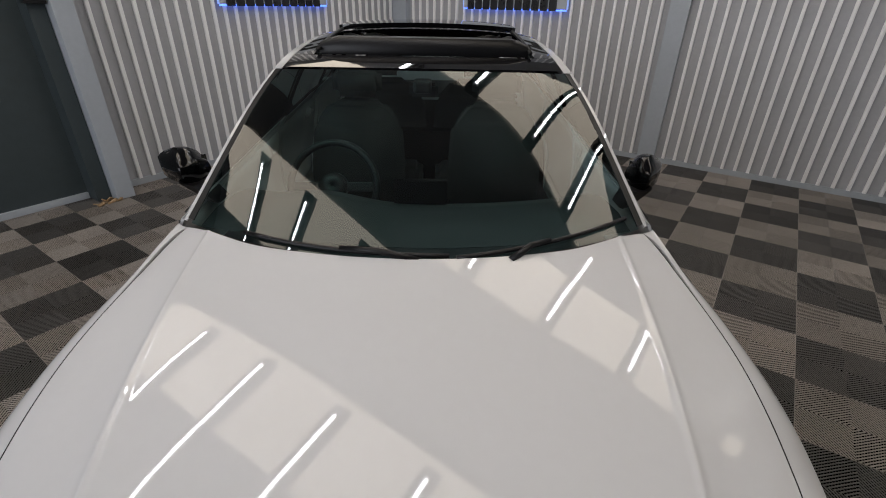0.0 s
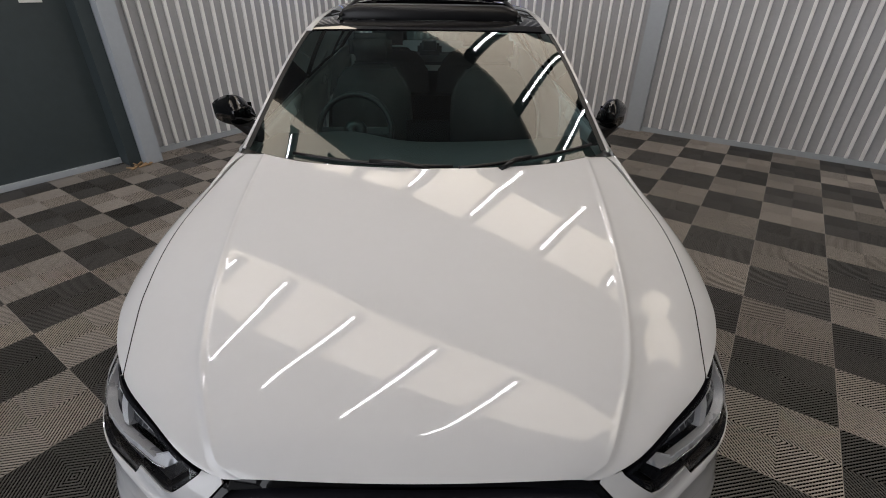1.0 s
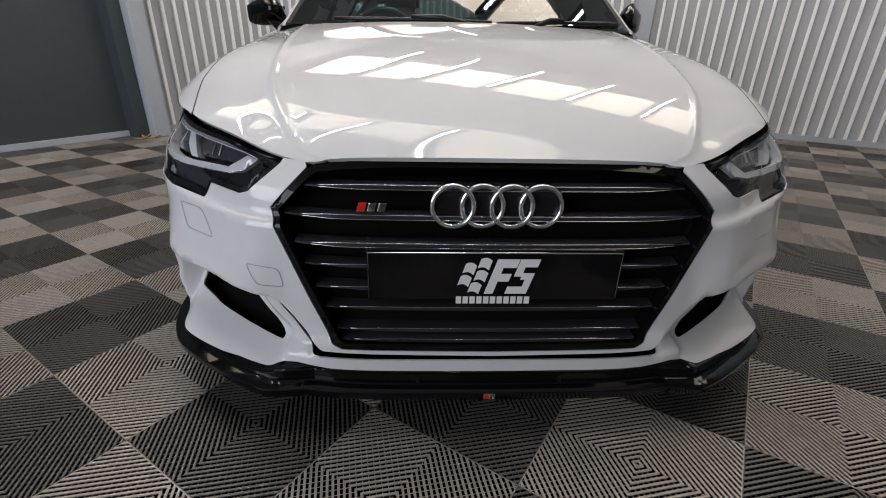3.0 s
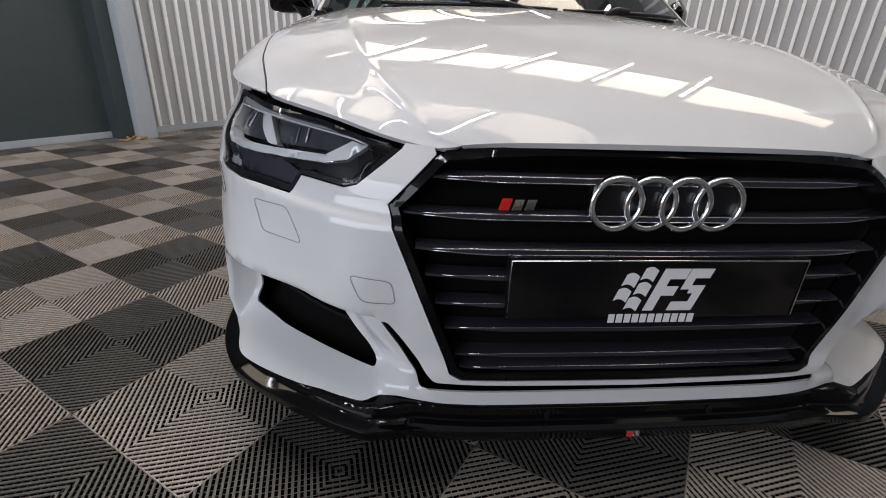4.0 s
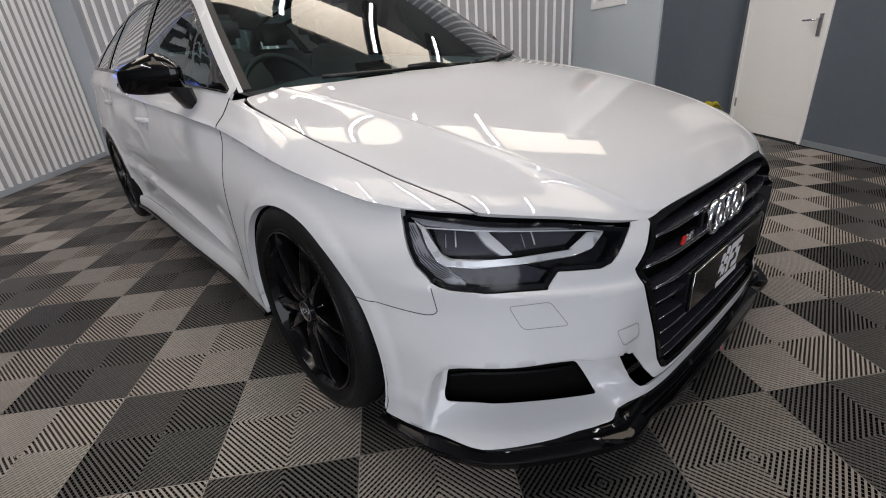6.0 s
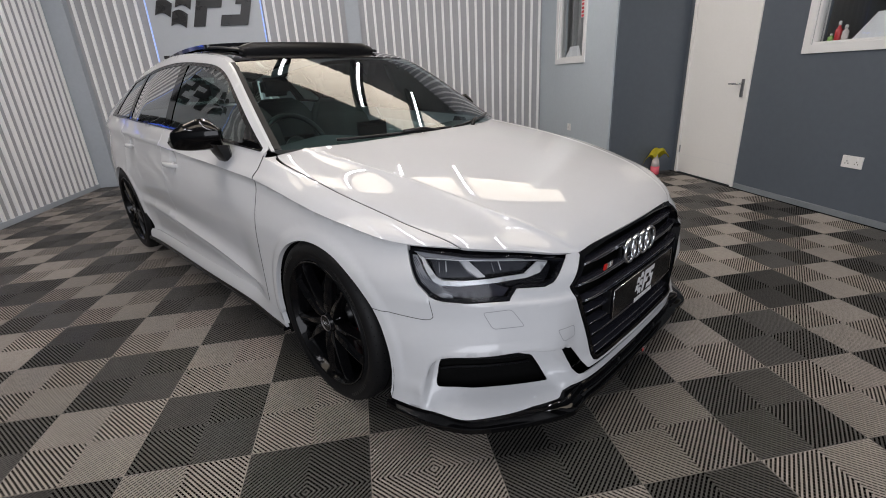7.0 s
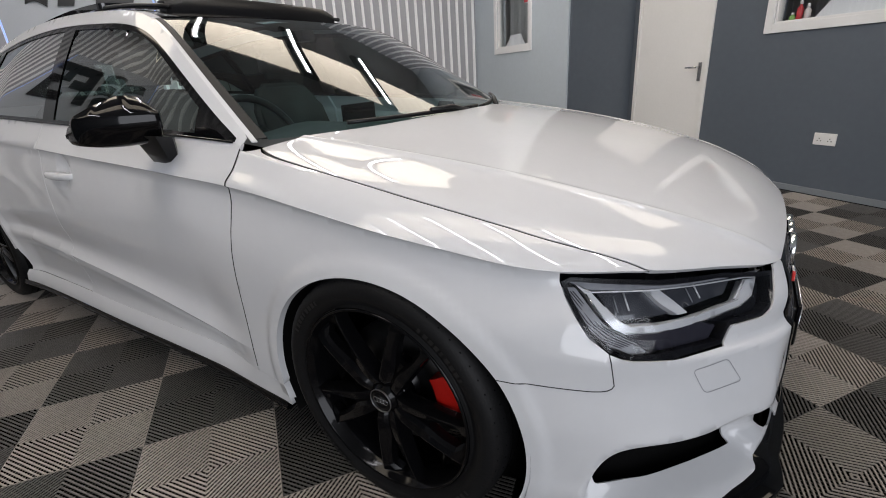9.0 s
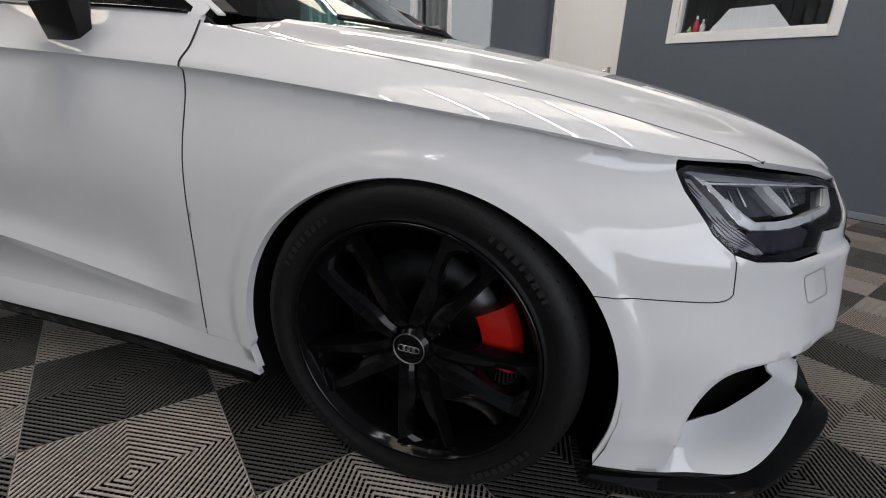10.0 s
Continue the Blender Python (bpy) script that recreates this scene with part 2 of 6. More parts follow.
def wall_x(name, x0, x1, y, thick, material, holes=(), z1=H):
    """A wall along x whose face is at y, thick towards +y or -y, with holes (x0, x1, z0, z1)."""
    bm = bmesh.new()
    ya, yb = sorted((y, y + thick))
    cuts = sorted(holes)
    x = x0
    for a, b, c, d in cuts:
        box_into(bm, x, a, ya, yb, 0, z1)
        if c > 0:
            box_into(bm, a, b, ya, yb, 0, c)
        box_into(bm, a, b, ya, yb, d, z1)
        x = b
    box_into(bm, x, x1, ya, yb, 0, z1)
    return part(name, bm, material)


DOOR = (2.12, 2.99, 0.0, 2.04)
WIN_BIG = (0.51, 1.60, 1.235, 2.10)
WIN_SMALL = (3.80, 4.52, 1.285, 2.2)
struct(wall_x("wall_west", 1.2, X_FAR + 0.1, Y_STRIPE, 0.1, WALL_GREY), "grey painted wall under white vertical battens", "wall")
struct(wall_x("wall_shutter", X_BACK, 0.99, Y_DARK, 0.1, DARK_GREEN), "dark green-grey smooth shutter wall panel", "wall")
struct(wall_x("wall_east", X_BACK, 3.057, Y_SLATE, -0.12, DARK_WALL, (WIN_BIG, DOOR)), "dark slate painted office wall with door and window", "wall")
struct(wall_x("wall_office", 3.085, X_FAR, Y_PALE, -0.12, PALE_BLUE, (WIN_SMALL,)), "pale blue-grey painted wall with a small window", "wall")
struct(box("wall_return", 3.06, 3.16, Y_SLATE - 0.12, Y_PALE - 0.018, 0, H - 0.002, DARK_WALL), "dark slate painted return wall beside the door", "wall")
struct(box("wall_north", X_FAR, X_FAR + 0.1, -5.6, Y_STRIPE + 0.1, 0, H, WALL_GREY), "grey painted wall under white vertical battens", "wall")
# end wall out of view, with an opening made for the fill lamp
bm = bmesh.new()
for y0, y1, z0, z1 in ((-5.6, -3.7, 0, H), (1.5, 1.7, 0, H), (-3.7, 1.5, 3.12, H)):
    box_into(bm, X_BACK - 0.1, X_BACK, y0, y1, z0, z1)
struct(part("wall_south", bm, BATTEN), "plain white unseen wall round an assumed door opening", "wall")
fill_ob.matrix_basis = ROOM @ pose(X_BACK - 0.02, -1.1, 1.56, 90, 0, -90)
struct(box("door_jamb_wall", 0.99, 1.095, Y_DARK - 0.17, Y_DARK + 0.1, 0, H, DARK_GREEN), "dark jamb beside the shutter panel", "wall trim")

# pale posts and bands
struct(box("trim_post", 1.10, 1.24, Y_STRIPE - 0.27, Y_STRIPE + 0.05, 0, H, POST_GREY, bevel=0.004), "blue-grey painted square corner post", "post")
struct(box("trim_pillar", X_FAR - 0.07, X_FAR + 0.01, -2.215, -2.035, 0, H, POST_GREY, bevel=0.004), "blue-grey painted pillar on the striped wall", "pillar")
struct(box("trim_corner", X_FAR - 0.10, X_FAR + 0.01, Y_STRIPE - 0.24, Y_STRIPE + 0.01, 0, H, POST_GREY, bevel=0.004), "blue-grey boxed corner post", "post")
struct(box("baseboard_west", 1.245, X_FAR - 0.1, Y_STRIPE - 0.022, Y_STRIPE + 0.002, 0, 0.055, POST_GREY), "grey base board below the battens", "baseboard")
struct(box("baseboard_north", X_FAR - 0.022, X_FAR + 0.002, Y_PALE, -2.22, 0, 0.055, POST_GREY), "grey base board below the battens", "baseboard")
struct(box("baseboard_north", X_FAR - 0.022, X_FAR + 0.002, -2.03, Y_STRIPE - 0.25, 0, 0.055, POST_GREY), "grey base board below the battens", "baseboard")
struct(box("baseboard_east", X_BACK, 2.10, Y_SLATE - 0.002, Y_SLATE + 0.018, 0.0, 0.045, SKIRTING, bevel=0.003), "grey skirting strip at the slate wall", "baseboard")
struct(box("baseboard_shutter", X_BACK, 0.985, Y_DARK - 0.03, Y_DARK + 0.002, 0.0, 0.05, POST_GREY, bevel=0.003), "blue-grey skirting strip at the shutter panel", "baseboard")

# white battens, each a part of its wall
PITCH = 0.1149


def battens():
    bm = bmesh.new()
    box_into(bm, -0.015, 0.015, -0.028, 0.0, 0.055, H - 0.003)
    bmesh.ops.bevel(bm, geom=[e for e in bm.edges if abs(e.verts[0].co.z - e.verts[1].co.z) > 1], offset=0.003, segments=1, affect="EDGES")
    first = part("batten", bm, BATTEN)
    me = first.data
    bpy.data.objects.remove(first)
    west, north = bpy.data.objects["wall_west"], bpy.data.objects["wall_north"]
    x = 1.414
    while x < X_FAR - 0.13:
        ob = new("batten", me)
        ob.parent = west
        ob.matrix_basis = pose(x, Y_STRIPE, 0)
        x += PITCH
    y = -2.30 + 30 * PITCH
    while y > Y_PALE + 0.03:
        if y < Y_STRIPE - 0.26 and not -2.24 < y < -2.01:
            ob = new("batten", me)
            ob.parent = north
            ob.matrix_basis = pose(X_FAR, y, 0, 0, 0, -90)
        y -= PITCH


battens()


# ---- floor: snap-together ribbed tiles ----
def tile_mesh(name, material):
    """Four quarters of slanting ribs that make nested diamonds, over lower cross ribs."""
    verts, faces = [], []
    h, rim = TILE / 2, 0.002
    q = h - rim

    def quad(a, b, c, d):
        i = len(verts)
        verts.extend((a, b, c, d))
        faces.append((i, i + 1, i + 2, i + 3))

    step, wide = 0.0162, 0.0071
    for sx, sy in ((1, 1), (-1, 1), (-1, -1), (1, -1)):
        c = 0.010
        while c < 2 * q - 0.006:
            lo, hi = c - wide / 2, c + wide / 2

            def ends(k):
                return (max(0.0, k - q), min(q, k)), (min(q, k), max(0.0, k - q))
            a0, a1 = ends(lo)
            b0, b1 = ends(hi)
            P = [(sx * p[0], sy * p[1]) for p in (a0, a1, b1, b0)]
            top = [(x, y, 0.0) for x, y in P]
            if sx * sy < 0:
                quad(*top[::-1])
            else:
                quad(*top)
            for i, j in ((0, 1), (2, 3)):
                (xa, ya), (xb, yb) = P[i], P[j]
                quad((xa, ya, 0), (xb, yb, 0), (xb, yb, -0.0024), (xa, ya, -0.0024))
            c += step
        c = -q + 0.012
        while c < q:
            # cross ribs, lower down
            lo, hi = c - 0.0014, c + 0.0014
            a = (max(0, lo), max(0, -lo)), (min(q, q + lo), min(q, q - lo))
            b = (max(0, hi), max(0, -hi)), (min(q, q + hi), min(q, q - hi))
            P = [(sx * p[0], sy * p[1], -0.0060) for p in (a[0], b[0], b[1], a[1])]
            quad(*(P if sx * sy > 0 else P[::-1]))
            c += 0.0185
    # thin rim
    for s in (1, -1):
        quad((-h, s * h, -0.001), (h, s * h, -0.001), (h, s * q, -0.001), (-h, s * q, -0.001))
        quad((s * h, -h, -0.001), (s * h, h, -0.001), (s * q, h, -0.001), (s * q, -h, -0.001))
    me = bpy.data.meshes.new(name)
    me.from_pydata(verts, [], faces)
    me.materials.append(material)
    return me, verts, faces


def floor():
    bm = bmesh.new()
    # dark sheet that gives the rib gaps their shade by its colour
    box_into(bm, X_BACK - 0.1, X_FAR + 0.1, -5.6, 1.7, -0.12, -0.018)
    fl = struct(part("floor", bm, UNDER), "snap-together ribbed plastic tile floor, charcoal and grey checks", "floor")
    kinds = [tile_mesh("tile_dark", TILE_DARK), tile_mesh("tile_light", TILE_LIGHT)]
    cells = []
    for i in range(-16, 13):
        for j in range(-4, 15):
            x, y = (i + 0.5) * TILE, -(j + 0.5) * TILE
            if x > X_FAR + 0.1 or y > Y_DARK + 0.1 or x < X_BACK - 0.1 or y < -5.6:
                continue
            cells.append(((x - 1.2) ** 2 + (y + 2.4) ** 2, i, j, x, y))
    cells.sort()
    for _, i, j, x, y in cells[:290]:
        ob = new("tile", kinds[(i + j) % 2][0])
        ob.parent = fl
        ob.matrix_basis = pose(x, y, 0)
    for k in (0, 1):
        V, F = [], []
        for _, i, j, x, y in cells[290:]:
            if (i + j) % 2 == k:
                n = len(V)
                V += [(a + x, b + y, c) for a, b, c in kinds[k][1]]
                F += [tuple(n + q for q in f) for f in kinds[k][2]]
        if V:
            me = bpy.data.meshes.new("outer_tiles")
            me.from_pydata(V, [], F)
            me.materials.append((TILE_DARK, TILE_LIGHT)[k])
            ob = new("outer_tiles", me)
            ob.parent = fl
            tagged(ob, "ribbed floor tiles near the walls", kind="stuff")


# ---- ceiling, roof sheets and light tubes ----
def ceiling():
    bm = bmesh.new()
    box_into(bm, X_BACK - 0.1, X_FAR + 0.1, -5.6, 1.7, H, H + 0.1)
    struct(part("ceiling", bm, CEILING_DARK), "dark painted bay ceiling", "ceiling")


TUBE_LEN = 1.46


def light_tube():
    e = empty("tube_light")
    tagged(e, "white LED tube light on a dark batten under the roof", "light", "ceiling tube lights")
    box("batten_body", -TUBE_LEN / 2, TUBE_LEN / 2, -0.03, 0.03, -0.03, 0, TUBE_BODY, e, 0.004)
    bm = bmesh.new()
    loft_into(bm, [[(x, 0.015 * math.cos(a), -0.036 + 0.015 * math.sin(a)) for a in [k * math.pi / 5 for k in range(10)]]
                   for x in (-TUBE_LEN / 2 + 0.02, TUBE_LEN / 2 - 0.02)])
    part("diffuser", bm, TUBE, e, "glowing white diffuser", smooth=False)
    return e


ceiling()
floor()
# two rooflight strips over the car, crossed by dark beams that carry tubes
LIGHT_Y = [0.2, -0.73, -1.68, -2.62, -3.50]
STRIPS = [(2.38, 3.40, 3.15), (-0.28, 0.56, -0.33)]
first = None
for x0, x1, xc in STRIPS:
    bm = bmesh.new()
    ys = np.arange(-5.3, 1.2, 0.038)
    loft_into(bm, [[(x, y, H - 0.012 - 0.016 * (0.5 + 0.5 * math.sin(2 * math.pi * y / 0.152))) for x in (x0, x1)] for y in ys], False, False)
    struct(part("roof_light", bm, ROOF_SHEET, smooth=True), "cream corrugated translucent rooflight sheet in daylight", "rooflight")
    for y in LIGHT_Y:
        struct(box("ceiling_beam", xc - 0.80, xc + 0.80, y - 0.085, y + 0.085, H - 0.10, H + 0.01, BEAM, bevel=0.004), "dark roof beam carrying a tube light", "beam")
        m = ROOM @ pose(xc, y, H - 0.10)
        if first is None:
            first = light_tube()
            first.matrix_basis = m
        else:
            copy_thing(first, m)

# ---- the car: x across, y from the nose backwards, z up ----
CAR = pose(0.003, -0.03, 0.0, 0, 0, -1.25) @ Matrix.Diagonal((0.983, 1, 1, 1))


def spline(pts):
    """A smooth function through (x, y) points."""
    xs, ys = np.array([p[0] for p in pts], float), np.array([p[1] for p in pts], float)
    d = np.diff(ys) / np.diff(xs)
    m = np.zeros(len(xs))
    h = np.diff(xs)
    for i in range(1, len(xs) - 1):
        if d[i - 1] * d[i] > 0:
            w1, w2 = 2 * h[i] + h[i - 1], h[i] + 2 * h[i - 1]
            m[i] = (w1 + w2) / (w1 / d[i - 1] + w2 / d[i])
    m[0], m[-1] = d[0], d[-1]

    def f(x):
        x = np.clip(np.asarray(x, float), xs[0], xs[-1])
        i = np.clip(np.searchsorted(xs, x, side="right") - 1, 0, len(xs) - 2)
        t = (x - xs[i]) / h[i]
        return ((1 + 2 * t) * (1 - t) ** 2 * ys[i] + t * (1 - t) ** 2 * h[i] * m[i]
                + t * t * (3 - 2 * t) * ys[i + 1] + t * t * (t - 1) * h[i] * m[i + 1])
    return f


def smooth01(x, a, b):
    t = np.clip((np.asarray(x, float) - a) / (b - a), 0, 1)
    return t * t * (3 - 2 * t)


# plan of the body at its widest
PLAN = [(0, 0.045), (0.2, 0.048), (0.38, 0.062), (0.5, 0.101), (0.62, 0.178), (0.73, 0.263), (0.797, 0.358), (0.840, 0.468), (0.870, 0.61),
        (0.887, 0.86), (0.876, 1.13), (0.862, 1.5), (0.868, 2.2), (0.872, 2.95), (0.885, 3.5), (0.885, 3.73), (0.86, 4.02), (0.8, 4.22),
        (0.66, 4.34), (0.35, 4.41), (0, 4.43)]
_t = np.concatenate([[0], np.cumsum([math.dist(a, b) for a, b in zip(PLAN[:-1], PLAN[1:])])])


def soft_curve(ts, vs):
    """Natural cubic through points, for curves that must bend without kinks."""
    n = len(ts)
    h = np.diff(ts)
    A, r = np.eye(n), np.zeros(n)
    for i in range(1, n - 1):
        A[i, i - 1:i + 2] = h[i - 1], 2 * (h[i - 1] + h[i]), h[i]
        r[i] = 6 * ((vs[i + 1] - vs[i]) / h[i] - (vs[i] - vs[i - 1]) / h[i - 1])
    M = np.linalg.solve(A, r)

    def f(x):
        x = np.clip(np.asarray(x, float), ts[0], ts[-1])
        i = np.clip(np.searchsorted(ts, x, side="right") - 1, 0, n - 2)
        a, b = ts[i + 1] - x, x - ts[i]
        return (M[i] * a ** 3 + M[i + 1] * b ** 3) / (6 * h[i]) + (vs[i] / h[i] - M[i] * h[i] / 6) * a + (vs[i + 1] / h[i] - M[i + 1] * h[i] / 6) * b
    return f


plan_x = soft_curve(_t, np.array([p[0] for p in PLAN]))
plan_y = soft_curve(_t, np.array([p[1] for p in PLAN]))
_us = np.linspace(0, _t[-1], 4000)
_xs, _ys = plan_x(_us), plan_y(_us)
_half = int(np.argmax(_ys > 0.9))


def ux(x):
    """Length along the plan, at the nose, for a distance from the middle."""
    return float(np.interp(x, _xs[:_half], _us[:_half]))


def uy(y):
    """Length along the plan, at the flank, for a distance from the nose."""
    return float(np.interp(y, _ys, _us))


HUB_Y, HUB_Z, ARCH_Z, ARCH_R, REAR_Y = 0.860, 0.313, 0.288, 0.350, 3.63
ARCH_RX, ARCH_RZ = 0.368, 0.346
# shoulder line: its height along the body
shoulder = spline([(0, 0.642), (ux(0.385), 0.623), (ux(0.445), 0.630), (ux(0.6), 0.658), (uy(0.31), 0.682), (uy(0.443), 0.690), (uy(0.7), 0.727),
                   (uy(1.0), 0.763), (uy(1.353), 0.796), (uy(2.3), 0.848), (uy(3.4), 0.90), (uy(4.0), 0.92), (_t[-1], 0.93)])
front_in = spline([(0.08, 0.004), (0.16, 0.002), (0.20, 0.0), (0.217, -0.008), (0.236, -0.008), (0.265, 0.0), (0.36, -0.004), (0.44, -0.005), (0.507, -0.007), (0.519, 0.006), (0.56, 0.012), (0.62, 0.044), (0.70, 0.085)])
intake_in = spline([(0.08, -0.035), (0.145, -0.034), (0.152, -0.030), (0.166, -0.008), (0.180, 0.018), (0.194, 0.044), (0.206, 0.057), (0.225, 0.056), (0.270, 0.043), (0.318, 0.034), (0.346, 0.032), (0.356, 0.022), (0.364, 0.006), (0.371, -0.006), (0.380, -0.010), (0.44, -0.007),
                    (0.507, -0.007), (0.519, 0.006), (0.56, 0.012), (0.62, 0.044), (0.70, 0.085)])
side_in = spline([(0.10, 0.0), (0.16, 0.004), (0.215, 0.006), (0.235, 0.038), (0.30, 0.024), (0.328, 0.004), (0.335, 0.0), (0.345, 0.006), (0.40, 0.024), (0.45, 0.020), (0.52, 0.009), (0.58, 0.003),
                  (0.66, 0.004), (0.72, 0.011), (0.765, 0.021), (0.792, 0.025), (0.80, 0.015), (0.815, 0.027), (0.86, 0.061), (0.90, 0.092), (1.0, 0.155)])
fender_in = spline([(0.10, -0.006), (0.2, -0.004), (0.4, -0.004), (0.52, -0.004), (0.60, 0.0), (0.66, 0.010), (0.72, 0.026), (0.765, 0.036), (0.792, 0.037), (0.80, 0.026), (0.84, 0.06), (1.0, 0.16)])
ridge_z = spline([(uy(1.2), 0.295), (uy(1.377), 0.302), (uy(2.05), 0.375), (uy(3.0), 0.44)])


# lip round the side intake, as (u, z); inside it the skin steps back
LIP = [(0.38, 0.05), (0.38, 0.322), (0.45, 0.337), (0.50, 0.346), (0.572, 0.363), (0.648, 0.370), (0.785, 0.372), (0.850, 0.367), (0.891, 0.351), (0.918, 0.315), (0.934, 0.262), (0.943, 0.205), (0.947, 0.150),
       (0.949, 0.05)]


def soften(line, times=2):
    """Cut the corners of an open line."""
    for _ in range(times):
        line = [line[0]] + [(a[0] + (b[0] - a[0]) * f, a[1] + (b[1] - a[1]) * f) for a, b in zip(line, line[1:]) for f in (0.25, 0.75)] + [line[-1]]
    return line


LIP = soften(LIP)


def depth_in(u, z):
    """How far inside the lip a place on the skin lies; minus: outside."""
    best = np.full(np.broadcast(u, z).shape, 9.0)
    for (xa, ya), (xb, yb) in zip(LIP, LIP[1:]):
        L = math.hypot(xb - xa, yb - ya)
        tx, ty = (xb - xa) / L, (yb - ya) / L
        best = np.minimum(best, (u - xa) * ty - (z - ya) * tx)
    return best


SLOT_RAKE = (ux(0.469) - ux(0.388)) / 0.1255
# the crease under the lamp climbs towards the flank
brow_rise = spline([(0.0, 0.0), (0.47, 0.0), (0.54, 0.002), (0.61, 0.006), (0.72, 0.017), (0.87, 0.036), (1.0, 0.04), (1.2, 0.04)])


def shell(u, z):
    """Point of the outer skin: u along the plan (minus: the other flank), z the height. Arrays."""
    u, z = np.asarray(u, float), np.asarray(z, float)
    s, a = np.where(u < 0, -1.0, 1.0), np.abs(u)
    e = 1e-3
    tx, ty = plan_x(a + e) - plan_x(a - e), plan_y(a + e) - plan_y(a - e)
    n = np.hypot(tx, ty)
    nx, ny = ty / n, -tx / n
    k = shoulder(a)
    zz = np.where(z > 0.5, 0.5 + (z - 0.5) * 0.3 / (k - 0.5), z)
    rz = ridge_z(a)
    zd = np.where(z < 0.225, z, np.where(z < rz, 0.225 + (z - 0.225) * 0.11 / (rz - 0.225), np.where(z < 0.55, 0.335 + (z - rz) * 0.215 / (0.55 - rz), zz)))
    zd = np.where(z >= 0.55, zz, np.minimum(zd, 0.5 + (0.55 - 0.5) * 0.3 / (k - 0.5)))
    wf = 1 - smooth01(a, 0.80, 1.12)
    wd = smooth01(a, uy(1.335), uy(1.62)) * (1 - smooth01(a, uy(3.1), uy(3.35)))
    fin = a - ux(0.388) - (z - 0.208) * SLOT_RAKE
    reach = smooth01(z, 0.190, 0.215)
    wi = ((1 - reach) * smooth01(a, ux(0.462), ux(0.495)) + reach * smooth01(fin, -0.006, 0.010) * (0.55 + 0.45 * smooth01(fin, 0.03, 0.11))) * smooth01(depth_in(a, z), -0.001, 0.012)
    z0, z = z, z - brow_rise(a) * smooth01(z, 0.40, 0.49) * (1 - smooth01(z, 0.60, 0.70))
    nose = (1 - wi) * front_in(z) + wi * (intake_in(z) + 0.034 * smooth01(a, 0.80, 0.93) * (1 - smooth01(z, 0.152, 0.204)) + 0.040 * smooth01(a, 0.60, 0.86) * smooth01(z, 0.20, 0.26) * (1 - smooth01(z, 0.348, 0.367)))
    z = z0
    bulge = 0.016 * np.exp(-((a - 0.92) / 0.17) ** 2) * (1 - smooth01(z, 0.37, 0.50))
    r = np.minimum(np.hypot((a - uy(HUB_Y)) * ARCH_R / ARCH_RX, (z - ARCH_Z) * ARCH_R / ARCH_RZ), np.hypot(a - uy(REAR_Y), z - ARCH_Z))
    lip = 0.007 * (1 - smooth01(r, ARCH_R + 0.030, ARCH_R + 0.050)) * smooth01(z, 0.12, 0.3)
    edge = depth_in(a, z)
    bulge = bulge + 0.006 * np.exp(-(np.minimum(edge, 0) / 0.022) ** 2) * (1 - smooth01(edge, 0, 0.008)) * smooth01(a, 0.50, 0.58) * (1 - smooth01(a, 0.96, 1.0)) * smooth01(z, 0.15, 0.19)
    bulge = bulge + 0.023 * (1 - wi) * smooth01(a, 0.43, 0.53) * (1 - smooth01(a, 0.70, 0.92)) * (1 - smooth01(z, 0.36, 0.535)) * smooth01(z, 0.22, 0.30)
    taper = 0.014 * (1 - wf) * (1 - smooth01(a, 1.0, 1.45)) * smooth01(zz, 0.60, 0.74)
    ins = wf * nose + (1 - wf) * (wd * side_in(zd) + (1 - wd) * fender_in(zz)) - bulge - lip + taper
    return np.stack([s * (plan_x(a) - nx * ins), plan_y(a) - ny * ins, z], -1)


def inside(poly, p):
    """Which of the points p lie in the polygon."""
    x, y = p[:, 0], p[:, 1]
    r = np.zeros(len(p), bool)
    q = np.asarray(poly, float)
    for (xa, ya), (xb, yb) in zip(q, np.roll(q, -1, 0)):
        if ya != yb:
            r ^= ((ya > y) != (yb > y)) & (x < (xb - xa) * (y - ya) / (yb - ya) + xa)
    return r


def resample(poly, step):
    out = []
    for a, b in zip(poly, poly[1:] + poly[:1]):
        n = max(1, int(math.ceil(math.dist(a, b) / step)))
        out += [(a[0] + (b[0] - a[0]) * k / n, a[1] + (b[1] - a[1]) * k / n) for k in range(n)]
    return out


def rounded(poly, r, n=4):
    """Round the corners of a polygon."""
    out = []
    m = len(poly)
    for i in range(m):
        a, b, c = (np.array(poly[(i + k) % m], float) for k in (-1, 0, 1))
        la, lc = np.linalg.norm(a - b), np.linalg.norm(c - b)
        d = min(r, la * 0.45, lc * 0.45)
        p, q = b + (a - b) / la * d, b + (c - b) / lc * d
        for k in range(n + 1):
            t = k / n
            out.append(tuple((1 - t) ** 2 * p + 2 * t * (1 - t) * b + t * t * q))
    return out


def shrink(poly, d):
    """A polygon moved inwards by d."""
    P = np.array(poly, float)
    area = 0.5 * np.sum(P[:, 0] * np.roll(P[:, 1], -1) - np.roll(P[:, 0], -1) * P[:, 1])
    sg = 1 if area > 0 else -1
    out = []
    for i in range(len(P)):
        a, b, c = P[i - 1], P[i], P[(i + 1) % len(P)]
        d1, d2 = (b - a) / (np.linalg.norm(b - a) + 1e-9), (c - b) / (np.linalg.norm(c - b) + 1e-9)
        n1, n2 = sg * np.array((-d1[1], d1[0])), sg * np.array((-d2[1], d2[0]))
        m = n1 + n2
        m /= np.linalg.norm(m) + 1e-9
        out.append(tuple(b + m * d / max(0.35, float(m @ n1))))
    return out


